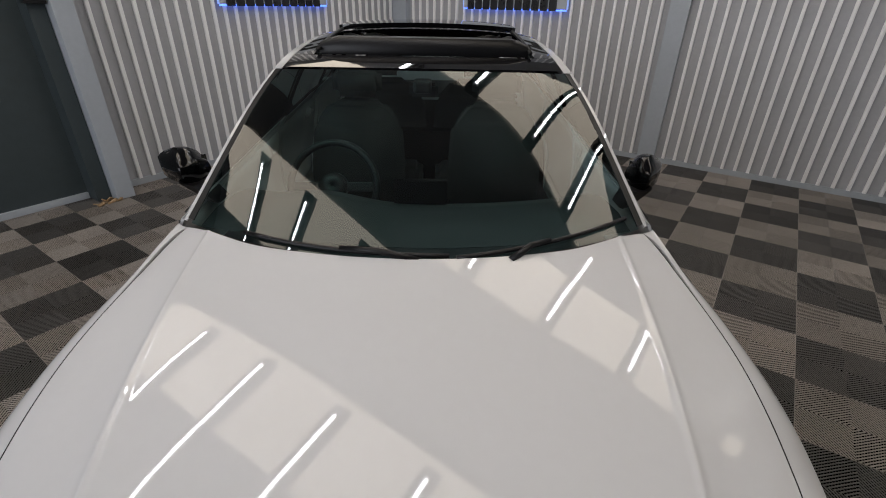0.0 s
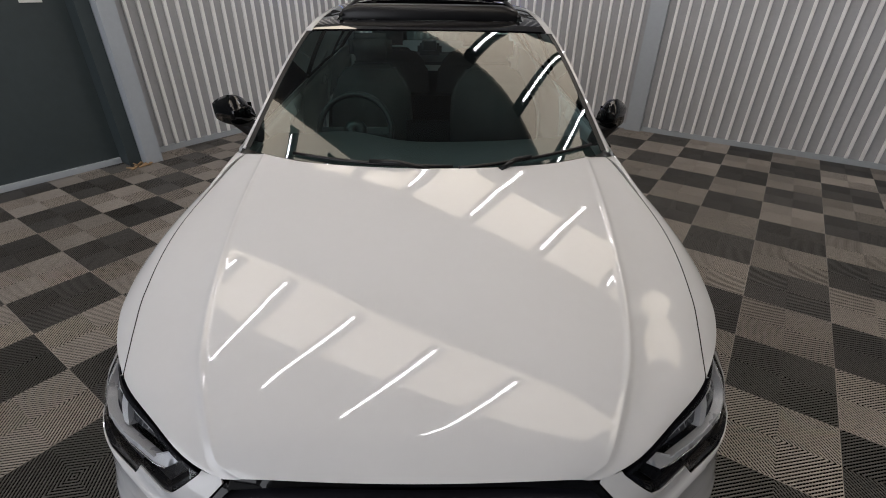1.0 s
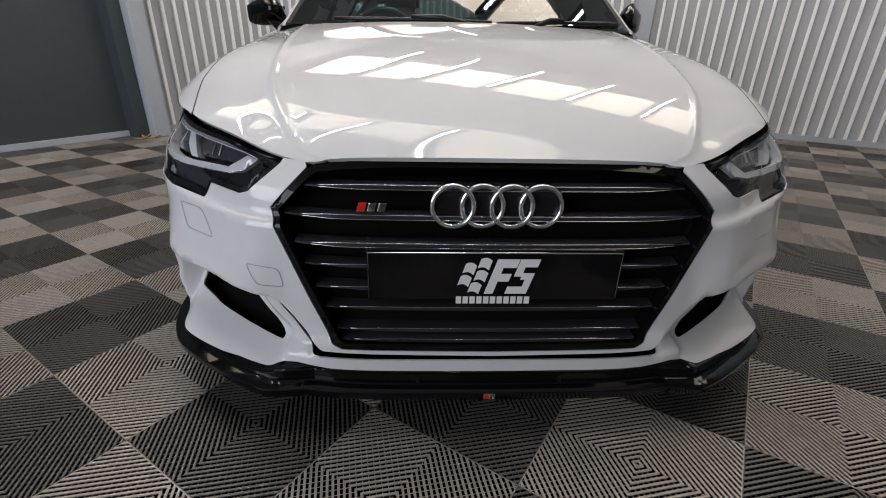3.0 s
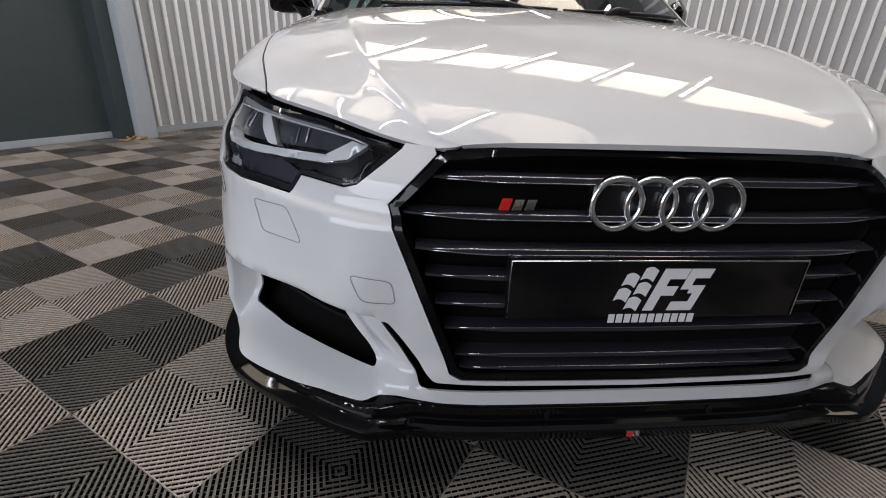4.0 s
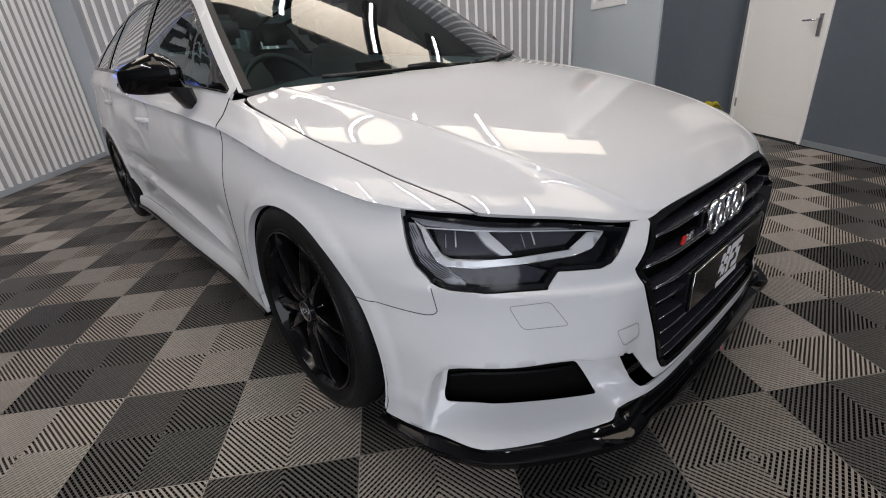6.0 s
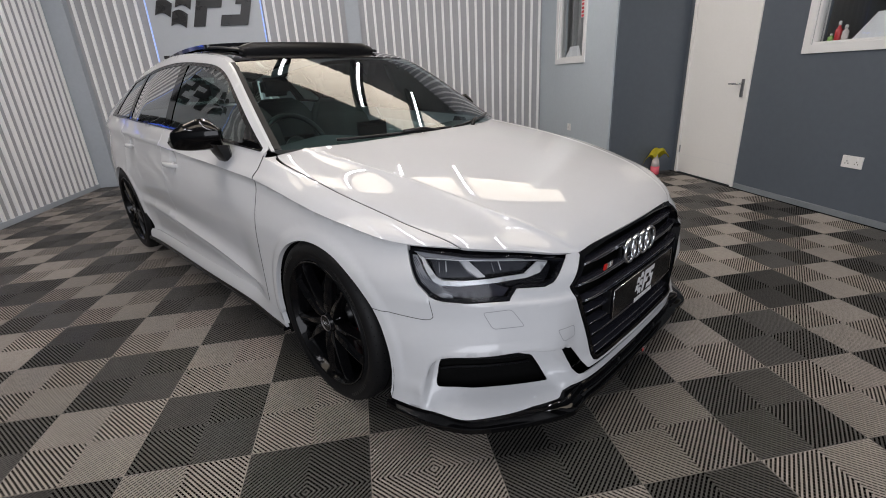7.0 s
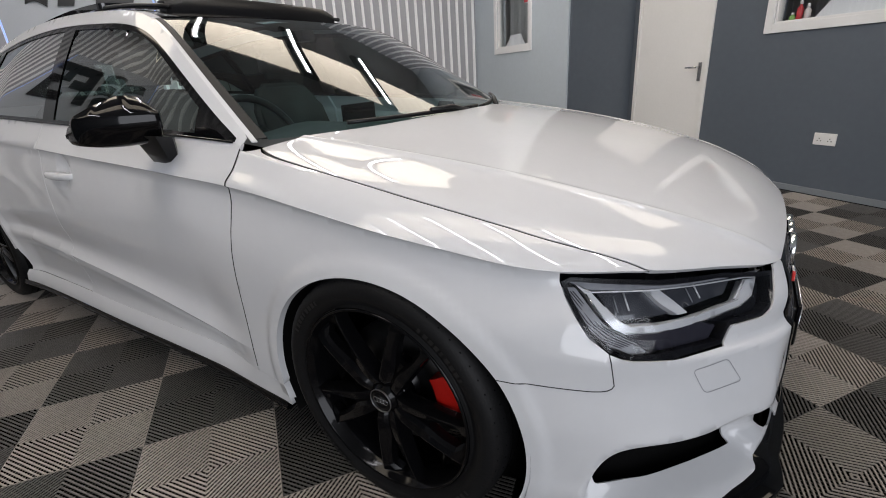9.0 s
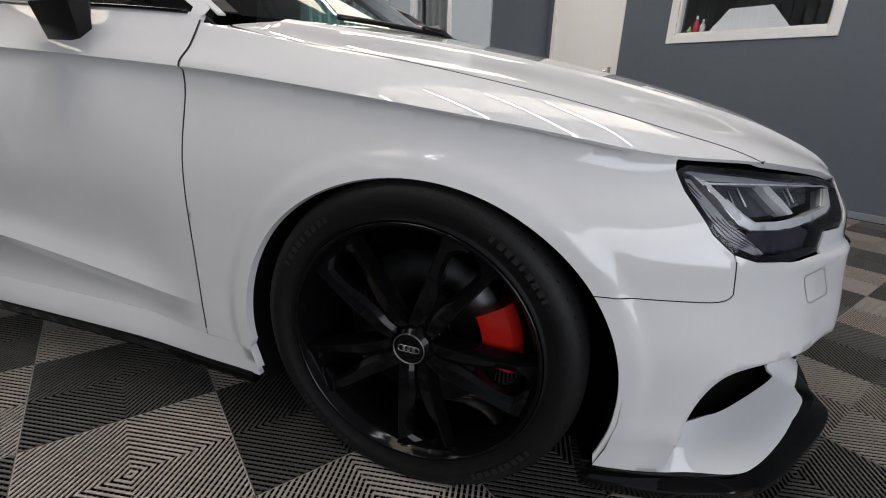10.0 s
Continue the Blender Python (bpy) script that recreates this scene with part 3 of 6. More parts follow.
def panel(name, surf, outline, material, parent, holes=(), step=0.02, fold=0.015, gap=0.0010, lift=0.0, label="", flip=False, lines=()):
    """A sheet of surf(u, v) cut to an outline with holes, its edges folded inwards."""
    from mathutils.geometry import delaunay_2d_cdt
    outline = shrink(outline, gap)
    loops = [resample(outline, step)] + [resample(list(h), step) for h in holes]
    pts, edges = [], []
    for lp in loops:
        n = len(pts)
        pts += lp
        edges += [(n + k, n + (k + 1) % len(lp)) for k in range(len(lp))]
    for ln in lines:
        n = len(pts)
        pts += ln
        edges += [(n + k, n + k + 1) for k in range(len(ln) - 1)]
    o = np.array(outline)
    gx, gy = np.meshgrid(np.arange(o[:, 0].min(), o[:, 0].max(), step), np.arange(o[:, 1].min(), o[:, 1].max(), step))
    gx = gx + (np.arange(gx.shape[0]) % 2)[:, None] * step / 2
    g = np.stack([gx.ravel(), gy.ravel()], -1)
    ok = inside(outline, g)
    for h in holes:
        ok &= ~inside(h, g)
    g = g[ok]
    b = np.array(pts)
    if len(g):
        near = np.concatenate([np.min(((q[:, None, :] - b[None]) ** 2).sum(-1), 1) for q in np.array_split(g, max(1, len(g) // 400))])
        g = g[near > (0.45 * step) ** 2]
    allp = [Vector(p) for p in pts] + [Vector(p) for p in g]
    v2, _, f2, _, _, _ = delaunay_2d_cdt(allp, edges, [], 0, 1e-6)
    v2 = np.array([(p.x, p.y) for p in v2])
    cen = np.array([v2[list(f)].mean(0) for f in f2])
    keep = inside(outline, cen)
    for h in holes:
        keep &= ~inside(h, cen)
    P = surf(v2[:, 0], v2[:, 1])
    e = 1e-3
    du = surf(v2[:, 0] + e, v2[:, 1]) - surf(v2[:, 0] - e, v2[:, 1])
    dv = surf(v2[:, 0], v2[:, 1] + e) - surf(v2[:, 0], v2[:, 1] - e)
    N = np.cross(du, dv)
    N /= np.linalg.norm(N, axis=1)[:, None] + 1e-12
    if flip:
        N = -N
    P = P + N * lift
    bm = bmesh.new()
    vs = [bm.verts.new(p) for p in P]
    for f, k in zip(f2, keep):
        if k:
            bm.faces.new([vs[i] for i in (f[::-1] if flip else f)])
    if fold:
        bm.verts.index_update()
        rim = [ed for ed in bm.edges if len(ed.link_faces) == 1]
        low = {}
        for ed in rim:
            for v in ed.verts:
                if v.index not in low:
                    low[v.index] = bm.verts.new(v.co - Vector(N[v.index]) * fold)
        for ed in rim:
            lp = ed.link_loops[0]
            a, c = lp.vert, lp.link_loop_next.vert
            bm.faces.new((c, a, low[a.index], low[c.index]))
            ed.smooth = False
    bmesh.ops.delete(bm, geom=[v for v in bm.verts if not v.link_faces], context="VERTS")
    return part(name, bm, material, parent, label, smooth=True, recalc=False)


car = empty("hatchback_car", CAR)
tagged(car, "white lowered hot hatchback with gloss black grille, roof and wheels", "car")



def arc(cy, r, a0, a1, n=24, rz=None):
    """Points round a wheel, as (u, z); angles from straight back, counter-clockwise seen from the left flank."""
    return [(uy(cy) - r * math.cos(radians(a)), ARCH_Z + (rz or r) * math.sin(radians(a))) for a in np.linspace(a0, a1, n)]


U_DOOR, U_DOOR2, U_DOOR3 = uy(1.358), uy(2.58), uy(3.42)
U_ARCH = uy(0.512)

# outlines on the skin, right half as (u, z)
GRILLE = [(0, 0.632), (0.2, 0.631), (0.30, 0.6265), (ux(0.371), 0.620), (ux(0.387), 0.610), (ux(0.457), 0.537), (ux(0.345), 0.243), (ux(0.325), 0.232), (0, 0.231)]
LAMP = [(ux(0.448), 0.620), (ux(0.6), 0.650), (uy(0.31), 0.672), (uy(0.423), 0.679), (uy(0.443), 0.670), (uy(0.430), 0.640), (uy(0.393), 0.582),
        (uy(0.360), 0.553), (uy(0.325), 0.541), (ux(0.70), 0.534), (ux(0.632), 0.527), (ux(0.612), 0.560), (ux(0.535), 0.554), (ux(0.512), 0.562)]
LAMP = [tuple(map(float, p)) for p in LAMP]
INTAKE = rounded([(0.508, 0.192), (0.580, 0.308), (0.66, 0.333), (0.830, 0.350), (0.880, 0.338), (0.903, 0.292), (0.915, 0.232), (0.908, 0.212), (0.785, 0.202), (0.646, 0.195)], 0.010)
SLOT = rounded([(-ux(0.402), 0.197), (0, 0.200), (ux(0.402), 0.197), (ux(0.482), 0.331), (ux(0.457), 0.335), (ux(0.374), 0.221), (0, 0.218), (-ux(0.374), 0.221),
                (-ux(0.457), 0.335), (-ux(0.482), 0.331)], 0.010)


def mirror_outline(half):
    """Both halves of an outline that starts and ends in the middle."""
    return half + [(-u, z) for u, z in half[::-1] if abs(u) > 1e-9]


def other(poly):
    return [(-u, z) for u, z in poly[::-1]]




def lip_run(d):
    """Points along the lip of the intake, moved inwards by d."""
    q = shrink(LIP, d)[2:-2]
    out = []
    for a, b in zip(q, q[1:]):
        n = max(1, int(math.dist(a, b) / 0.010))
        out += [(a[0] + (b[0] - a[0]) * k / n, a[1] + (b[1] - a[1]) * k / n) for k in range(n)]
    return [p for p in out + [q[-1]] if p[1] > 0.158 and p[0] > 0.482]


WING_LINE = [(uy(0.43), 0.477), (uy(0.384), 0.4756), (uy(0.370), 0.4762), (uy(0.360), 0.4785), (uy(0.3535), 0.4825), (uy(0.350), 0.489)]
arch_f = arc(HUB_Y, ARCH_RX, -22, 33.5, 22, ARCH_RZ)
bump_half = ([(0, 0.168), (ux(0.36), 0.167), (ux(0.44), 0.172), (ux(0.47), 0.166), (ux(0.50), 0.156), (ux(0.62), 0.148), (uy(0.40), 0.146), (U_ARCH, 0.150)] + arch_f[1:]
             + WING_LINE + LAMP[7:] + [LAMP[0], (ux(0.443), 0.6285), (ux(0.392), 0.626)]
             + [(ux(0.387), 0.615), (ux(0.4585), 0.537), (ux(0.347), 0.242), (ux(0.326), 0.2305), (0, 0.2295)])
bumper = panel("front_bumper", shell, bump_half + [(-u, z) for u, z in bump_half[::-1][1:-1]], WHITE, car,
               holes=[INTAKE, other(INTAKE), SLOT], step=0.012, fold=0.004,
               lines=[[(sg * float(u), z + float(brow_rise(u))) for u in np.linspace(ux(0.466), u1, 50)] for sg in (1, -1) for z, u1 in ((0.5075, 0.80), (0.513, 0.80), (0.519, 0.80))]
               + [[(sg * u, z) for u, z in run] for sg in (1, -1) for run in (lip_run(0.0), lip_run(0.003), lip_run(0.006), lip_run(0.009), lip_run(0.0115))])
FLANKS = ((1, ""), (-1, ""))


def half(poly, s):
    return poly if s > 0 else other(poly)


def grid(name, surf, s0, s1, v0, v1, ns, nv, material, parent, fold=0.012, label="", flip=False):
    """A sheet of surf(s, v) over s0(v)..s1(v), edges folded under."""
    vv = np.linspace(v0, v1, nv)
    S = np.array([np.linspace(s0(v), s1(v), ns) for v in vv])
    V = np.repeat(vv[:, None], ns, 1)
    P = surf(S, V)
    du, dv = np.gradient(P, axis=1), np.gradient(P, axis=0)
    N = np.cross(du, dv)
    N /= np.linalg.norm(N, axis=-1)[..., None] + 1e-12
    if flip:
        N = -N
    bm = bmesh.new()
    vs = [[bm.verts.new(p) for p in row] for row in P]
    for i in range(nv - 1):
        for j in range(ns - 1):
            q = (vs[i][j], vs[i][j + 1], vs[i + 1][j + 1], vs[i + 1][j])
            bm.faces.new(q[::-1] if flip else q)
    if fold:
        loop = [(i, 0) for i in range(nv)] + [(nv - 1, j) for j in range(1, ns)] + [(i, ns - 1) for i in range(nv - 2, -1, -1)] + [(0, j) for j in range(ns - 2, 0, -1)]
        low = [bm.verts.new(P[i, j] - N[i, j] * fold) for i, j in loop]
        for k in range(len(loop)):
            (i, j), (i2, j2) = loop[k], loop[(k + 1) % len(loop)]
            a, b = vs[i][j], vs[i2][j2]
            f = bm.faces.new((a, b, low[(k + 1) % len(loop)], low[k]))
            e = bm.edges.get((a, b))
            e.smooth = False
    ob = part(name, bm, material, parent, label, smooth=True, recalc=False)
    return ob


# ---- bonnet and the tops of the wings ----
U_TIP, U_END = ux(0.387), uy(1.354)
U_CUT = U_TIP + (U_END - U_TIP) * 0.275
mid_z = spline([(0.0, 0.640), (0.08, 0.693), (0.22, 0.751), (0.42, 0.806), (0.65, 0.855), (0.85, 0.890), (1.0, 0.914)])
mid_y = lambda v: 0.088 + (1.075 - 0.088) * v
crease_x = spline([(0, 0.375), (0.3, 0.50), (0.65, 0.575), (1.0, 0.63)])


def crease_s(v, bx):
    """Where the bonnet's crease lies, as a share of its half width."""
    return np.clip(crease_x(v) / bx, 0.3, 0.90)


def bonnet(s, v):
    s, v = np.asarray(s, float), np.asarray(v, float)
    sg, s = np.where(s < 0, -1.0, 1.0), np.abs(s)
    w = v ** 1.25 * 0.55 + v * 0.45
    u = U_TIP + (U_END - U_TIP) * v
    B = shell(u, shoulder(u))
    bx, by, bz = B[..., 0], B[..., 1], B[..., 2]
    cy, cz = mid_y(w), mid_z(w)
    a = 0.42 - 0.16 * smooth01(v, 0.3, 0.9)
    n = 7 + 7 * smooth01(v, 0.3, 0.8)
    h = a * s * s + (1 - a) * s ** n
    x, y, z = bx * s, cy + (by - cy) * s * s, cz + (bz - cz) * h
    back = smooth01(s, 0.5, 0.875) * smooth01(v, 0.86, 1.0) * (1 - smooth01(s, 0.90, 1.0))
    y, z = y + 0.032 * back, z + 0.006 * back
    sc = crease_s(v, bx)
    tau = np.clip((s - sc) / (1 - sc), 0, 1)
    amp = 0.0095 * np.clip(bx * (1 - sc) / 0.2, 0, 1) * (1 - 0.4 * smooth01(v, 0.8, 1.0))
    z = z - amp * 6.75 * tau * (1 - tau) ** 2
    z = z + 0.0026 * np.exp(-((s - sc) * bx / 0.009) ** 2) * smooth01(v, 0.0, 0.1)
    return np.stack([sg * x, y, z], -1)


v_cut = (U_CUT - U_TIP) / (U_END - U_TIP)
shut_s = spline([(0.0, 1.0), (0.275, 1.0), (0.285, 0.993), (0.32, 0.968), (0.36, 0.944), (0.42, 0.920), (0.50, 0.906), (0.62, 0.903), (0.80, 0.902), (0.92, 0.897), (0.97, 0.886), (1.0, 0.872)])
shut = lambda v: 1.0 if v <= v_cut else float(shut_s(v))


def bonnet_rows(t, v):
    """The bonnet in columns of which one follows each crease."""
    sg, a = np.where(t < 0, -1.0, 1.0), np.abs(t)
    u = U_TIP + (U_END - U_TIP) * v
    sc = crease_s(v, shell(u, shoulder(u))[..., 0])
    end = np.vectorize(shut)(v) - 0.003
    sc = np.minimum(sc, end * 0.97)
    return bonnet(sg * np.where(a < 0.7, a / 0.7 * sc, sc + (a - 0.7) / 0.3 * (end - sc)), v)


hood = grid("bonnet", bonnet_rows, lambda v: -1.0, lambda v: 1.0, 0.0, 1.0, 321, 90, WHITE, car, 0.012)

def wing_skin(s, v):
    """The bonnet's surface drawn out to the door's edge beside the screen."""
    P = bonnet(s, v)
    end = bonnet(s, np.ones_like(v))
    sg, a = np.where(s < 0, -1.0, 1.0), np.abs(s)
    tau = np.clip((1 - a) / 0.125, 0, 1)
    up = np.clip(tau / 0.6, 0, 1)
    goal = shell(np.full_like(a, U_END) * sg, float(shoulder(U_END)) + 0.084 * up)
    inn = np.clip((tau - 0.6) / 0.4, 0, 1)[..., None]
    goal = goal * (1 - inn) + end * inn
    q = np.clip((v - 0.76) / 0.24, 0, 1)
    w = q * q * (3 - 2 * q)
    return P + (goal - end) * w[..., None]


for sg in (1, -1):
    grid("wing_top", lambda s, v, k=sg: wing_skin(s * k, v), lambda v: shut(v) + 0.002, lambda v: 1.0, v_cut + 0.0015, 1.0, 20, 110, WHITE, car, 0.006, flip=sg < 0)

# ---- flanks ----
belt = spline([(1.30, 0.888), (1.40, 0.897), (2.4, 0.945), (3.3, 0.985), (3.9, 1.01), (4.31, 1.02)])
_v = np.linspace(uy(0.443), U_DOOR, 40)
shoulder_line = [(float(u), float(shoulder(u)) + 0.0015) for u in _v]
lamp_back = [LAMP[7], LAMP[6], LAMP[5], LAMP[4]]
wing = (shoulder_line + [(U_DOOR, 0.79), (U_DOOR + 0.001, 0.60), (U_DOOR + 0.002, 0.32), (U_DOOR + 0.002, 0.2275), (uy(1.232), 0.2275)]
        + arc(HUB_Y, ARCH_RX, 190, 33.5, 60, ARCH_RZ)[1:] + WING_LINE + lamp_back)


def belt_run(y0, y1, n=24):
    return [(uy(y), float(belt(y))) for y in np.linspace(y0, y1, n)]


def crease_run(y0, y1, n=60, q=0.8):
    """The shoulder line, or one beside it, as (u, z)."""
    return [(uy(y), 0.5 + (q - 0.5) / 0.3 * (float(shoulder(uy(y))) - 0.5)) for y in np.linspace(y0, y1, n)]


def ridge_run(y0, y1, n=80):
    return [(uy(y), float(ridge_z(uy(y)))) for y in np.linspace(y0, y1, n)]


def cup(y, z, a=0.056, b=0.036):
    return [(uy(y) + a * math.cos(t), z + b * math.sin(t)) for t in np.linspace(0, 2 * math.pi, 29)[:-1]]


def seam_n(step):
    """How many points resample() lays on the line between wing and bumper, without the way back."""
    q = [arch_f[-1]] + WING_LINE + [LAMP[7]]
    return sum(max(1, int(math.ceil(math.dist(a, b) / step))) for a, b in zip(q, q[1:]))


# black bar laid along a panel gap to stand for the shade in it
def shut_line(pts, r=0.0017):
    tube("shut_line", pts, r, SEAM, car, 6)


door_rear = belt_run(2.58, 3.42) + [(uy(3.42), 0.70)] + [p for p in arc(REAR_Y, ARCH_R + 0.03, 62, 8, 16)] + [(uy(3.21), 0.228), (U_DOOR2 - 0.01, 0.228), (U_DOOR2, 0.5)]
quarter = belt_run(3.42, 4.14, 12) + [(uy(4.16), 0.58), (uy(4.15), 0.20), (uy(4.02), 0.18)] + arc(REAR_Y, ARCH_R + 0.004, 205, 8, 50)[1:] + arc(REAR_Y, ARCH_R + 0.03, 8, 62, 16) + [(uy(3.42), 0.70)]
sill = [(uy(1.232), 0.2280), (uy(3.24), 0.2280), (uy(3.28), 0.160), (uy(1.216), 0.160)]
def flank(name, u0, u1, sg, dimple):
    """A door skin in rows that run along its creases; the two creases stay sharp."""
    rows = []
    ks = [("b", k / 5) for k in range(5)] + [("r", k / 16) for k in range(16)] + [("c", 0)] + [("t", k / 9) for k in range(10)]
    sharp = {5, 22}
    n = 90
    P = np.zeros((len(ks), n + 1, 3))
    for i, (kind, f) in enumerate(ks):
        for j in range(n + 1):
            z = 0.5
            for _ in range(3):
                u = u0(z) + (u1(z) - u0(z)) * j / n
                rz, k = float(ridge_z(u)), float(shoulder(u))
                cz = 0.5 + 0.292 / 0.3 * (k - 0.5)
                top = float(belt(float(np.interp(u, _us, _ys))))
                z = {"b": 0.2278 + (rz - 0.2278) * f, "r": rz + (cz - rz) * f, "c": cz, "t": k + (top - k) * f}[kind]
            p = shell(sg * u, z)
            r = math.hypot((u - uy(dimple[0])) / 0.058, (z - dimple[1]) / 0.038)
            p[0] -= sg * 0.027 * max(0.0, 1 - r ** 3)
            P[i, j] = p
    bm = bmesh.new()
    vs = [[bm.verts.new(p) for p in row] for row in P]
    for i in range(len(ks) - 1):
        for j in range(n):
            q = (vs[i][j], vs[i][j + 1], vs[i + 1][j + 1], vs[i + 1][j])
            bm.faces.new(q if sg > 0 else q[::-1])
    for i in sharp:
        for j in range(n):
            bm.edges.get((vs[i][j], vs[i][j + 1])).smooth = False
    rim = [vs[0][j] for j in range(n + 1)] + [vs[i][n] for i in range(1, len(ks))] + [vs[-1][j] for j in range(n - 1, -1, -1)] + [vs[i][0] for i in range(len(ks) - 2, 0, -1)]
    low = [bm.verts.new(v.co - Vector((sg * 0.012, 0, 0))) for v in rim]
    for k in range(len(rim)):
        m = (k + 1) % len(rim)
        bm.faces.new((rim[k], low[k], low[m], rim[m]) if sg > 0 else (rim[m], low[m], low[k], rim[k]))
        bm.edges.get((rim[k], rim[m])).smooth = False
    return part(name, bm, WHITE, car, smooth=True, recalc=False)


for sg, _ in FLANKS:
    panel("front_wing", shell, half(wing, sg), WHITE, car, step=0.013, fold=0.02, lines=[[(u * sg, z) for u, z in crease_run(0.56, 1.350, 80, 0.792)]])
    fd = flank("front_door", lambda z: U_DOOR + 0.0016 + 0.0025 * (1 - float(smooth01(z, 0.26, 0.66))), lambda z: U_DOOR2 - 0.0016 - 0.01 * max(0.0, (0.5 - z) / 0.272), sg, (2.372, 0.786))
    rd = panel("rear_door", shell, half(door_rear, sg), WHITE, car, step=0.02, fold=0.012, holes=[half(cup(3.232, 0.836), sg)], lines=[[(u * sg, z) for u, z in r] for r in (crease_run(2.584, 3.41, 60, 0.792), crease_run(2.584, 3.41), ridge_run(2.588, 2.98))])
    panel("quarter_panel", shell, half(quarter, sg), WHITE, car, step=0.035, fold=0.02)
    panel("sill", shell, half(sill, sg), WHITE, car, step=0.03, fold=0.02, gap=0.0004)
    # black side skirt blade
    bm = bmesh.new()
    rings = []
    for y in np.linspace(1.235, 3.31, 16):
        x = float(shell(uy(y), 0.16)[0]) + 0.006
        rings.append([(sg * (x + a), y, z) for a, z in ((-0.05, 0.165), (-0.004, 0.163), (-0.002, 0.154), (0.003, 0.145), (0.002, 0.139), (-0.01, 0.136), (-0.06, 0.136))])
    loft_into(bm, rings)
    crease(part("side_skirt", bm, BLACK_GLOSS, car, "gloss black side skirt blade", smooth=True))
    # door handles
    for y, d in ((2.41, fd), (3.27, rd)):
        z = 0.766 if y < 3 else 0.820
        c = (2.372, 0.782) if y < 3 else (3.232, 0.836)
        bm = bmesh.new()
        rings = []
        for k, f in enumerate((1.03, 0.94, 0.8, 0.5, 0.02) if y > 3 else ()):
            dep = 0.022 * (1 - f * f) ** 0.6 if f < 1 else 0.0
            rings.append([tuple(shell(sg * u, q) - np.array((sg * dep, 0, 0))) for u, q in cup(*c, 0.056 * f, 0.036 * f)])
        if y > 3:
            loft_into(bm, rings, True, False)
            part("handle_cup", bm, WHITE, d, "white recess behind the handle", smooth=True)
        bm = bmesh.new()
        rings = []
        for k in range(13):
            t = k / 12
            out = 0.038 * math.sin(math.pi * min(1, max(0, t))) ** 0.35
            yy = y - 0.115 + 0.23 * t
            xx = float(shell(uy(yy), z)[0])
            rings.append([(sg * (xx - 0.004 + out * a), yy, z + 0.014 * b * (0.75 + 0.25 * math.sin(math.pi * t))) for a, b in ((0, 1), (0.8, 1), (1, 0.6), (1, -0.6), (0.8, -1), (0, -1))])
        loft_into(bm, rings)
        part("door_handle", bm, WHITE, d, "white body-coloured pull handle", smooth=True)

# tail, closed
for nm, z0, z1 in (("rear_bumper", 0.20, 0.58), ("tailgate", 0.585, 1.015)):
    bm = bmesh.new()
    us = np.concatenate([np.linspace(uy(4.155), _t[-1], 24), -np.linspace(_t[-1], uy(4.155), 24)[1:]])
    zs = np.linspace(z0, z1, 8)
    loft_into(bm, [[tuple(shell(u, z)) for u in us] for z in zs], False, False)
    part(nm, bm, WHITE, car, smooth=True)

# ---- glasshouse ----
RAIL = [(1.325, 0.748, 0.892), (1.53, 0.702, 1.028), (1.75, 0.648, 1.172), (1.93, 0.603, 1.268), (2.25, 0.578, 1.332), (2.65, 0.566, 1.358), (3.1, 0.560, 1.350),
        (3.5, 0.555, 1.314), (3.82, 0.550, 1.272), (4.10, 0.545, 1.205)]
rail_x = soft_curve(np.array([r[0] for r in RAIL]), np.array([r[1] for r in RAIL]))
rail_z = soft_curve(np.array([r[0] for r in RAIL]), np.array([r[2] for r in RAIL]))
top_z = soft_curve(np.array([1.87, 2.25, 2.65, 3.1, 3.5, 3.92, 4.17]), np.array([1.286, 1.357, 1.391, 1.389, 1.363, 1.312, 1.265]))


def screen(s, v):
    """Windscreen: v from the bonnet to the roof."""
    sg, a = np.sign(s), np.abs(s)
    by = 1.335 + (1.945 - 1.335) * v
    bx, bz = rail_x(by), rail_z(by)
    cy, cz = 1.085 + (1.875 - 1.085) * v, 0.905 + (1.288 - 0.905) * v + 0.03 * v * (1 - v)
    return np.stack([sg * bx * a, cy + (by - cy) * a ** 2.2, cz + (bz - cz) * a ** 2.4], -1)


def roof(s, v):
    sg, a = np.sign(s), np.abs(s)
    by = 1.95 + (4.10 - 1.95) * v
    cy = 1.88 + (4.18 - 1.88) * v
    bx, bz, cz = rail_x(by), rail_z(by), top_z(cy)
    return np.stack([sg * bx * a, cy + (by - cy) * a ** 2, cz + (bz - cz) * (0.75 * a ** 2 + 0.25 * a ** 6)], -1)


def tail_glass(s, v):
    sg, a = np.sign(s), np.abs(s)
    by, bx, bz = 4.10 + 0.18 * v, 0.545 + 0.1 * v, 1.205 - 0.2 * v
    cy, cz = 4.18 + 0.16 * v, 1.265 - 0.255 * v
    return np.stack([sg * bx * a, cy + (by - cy) * a ** 2, cz + (bz - cz) * a ** 2], -1)


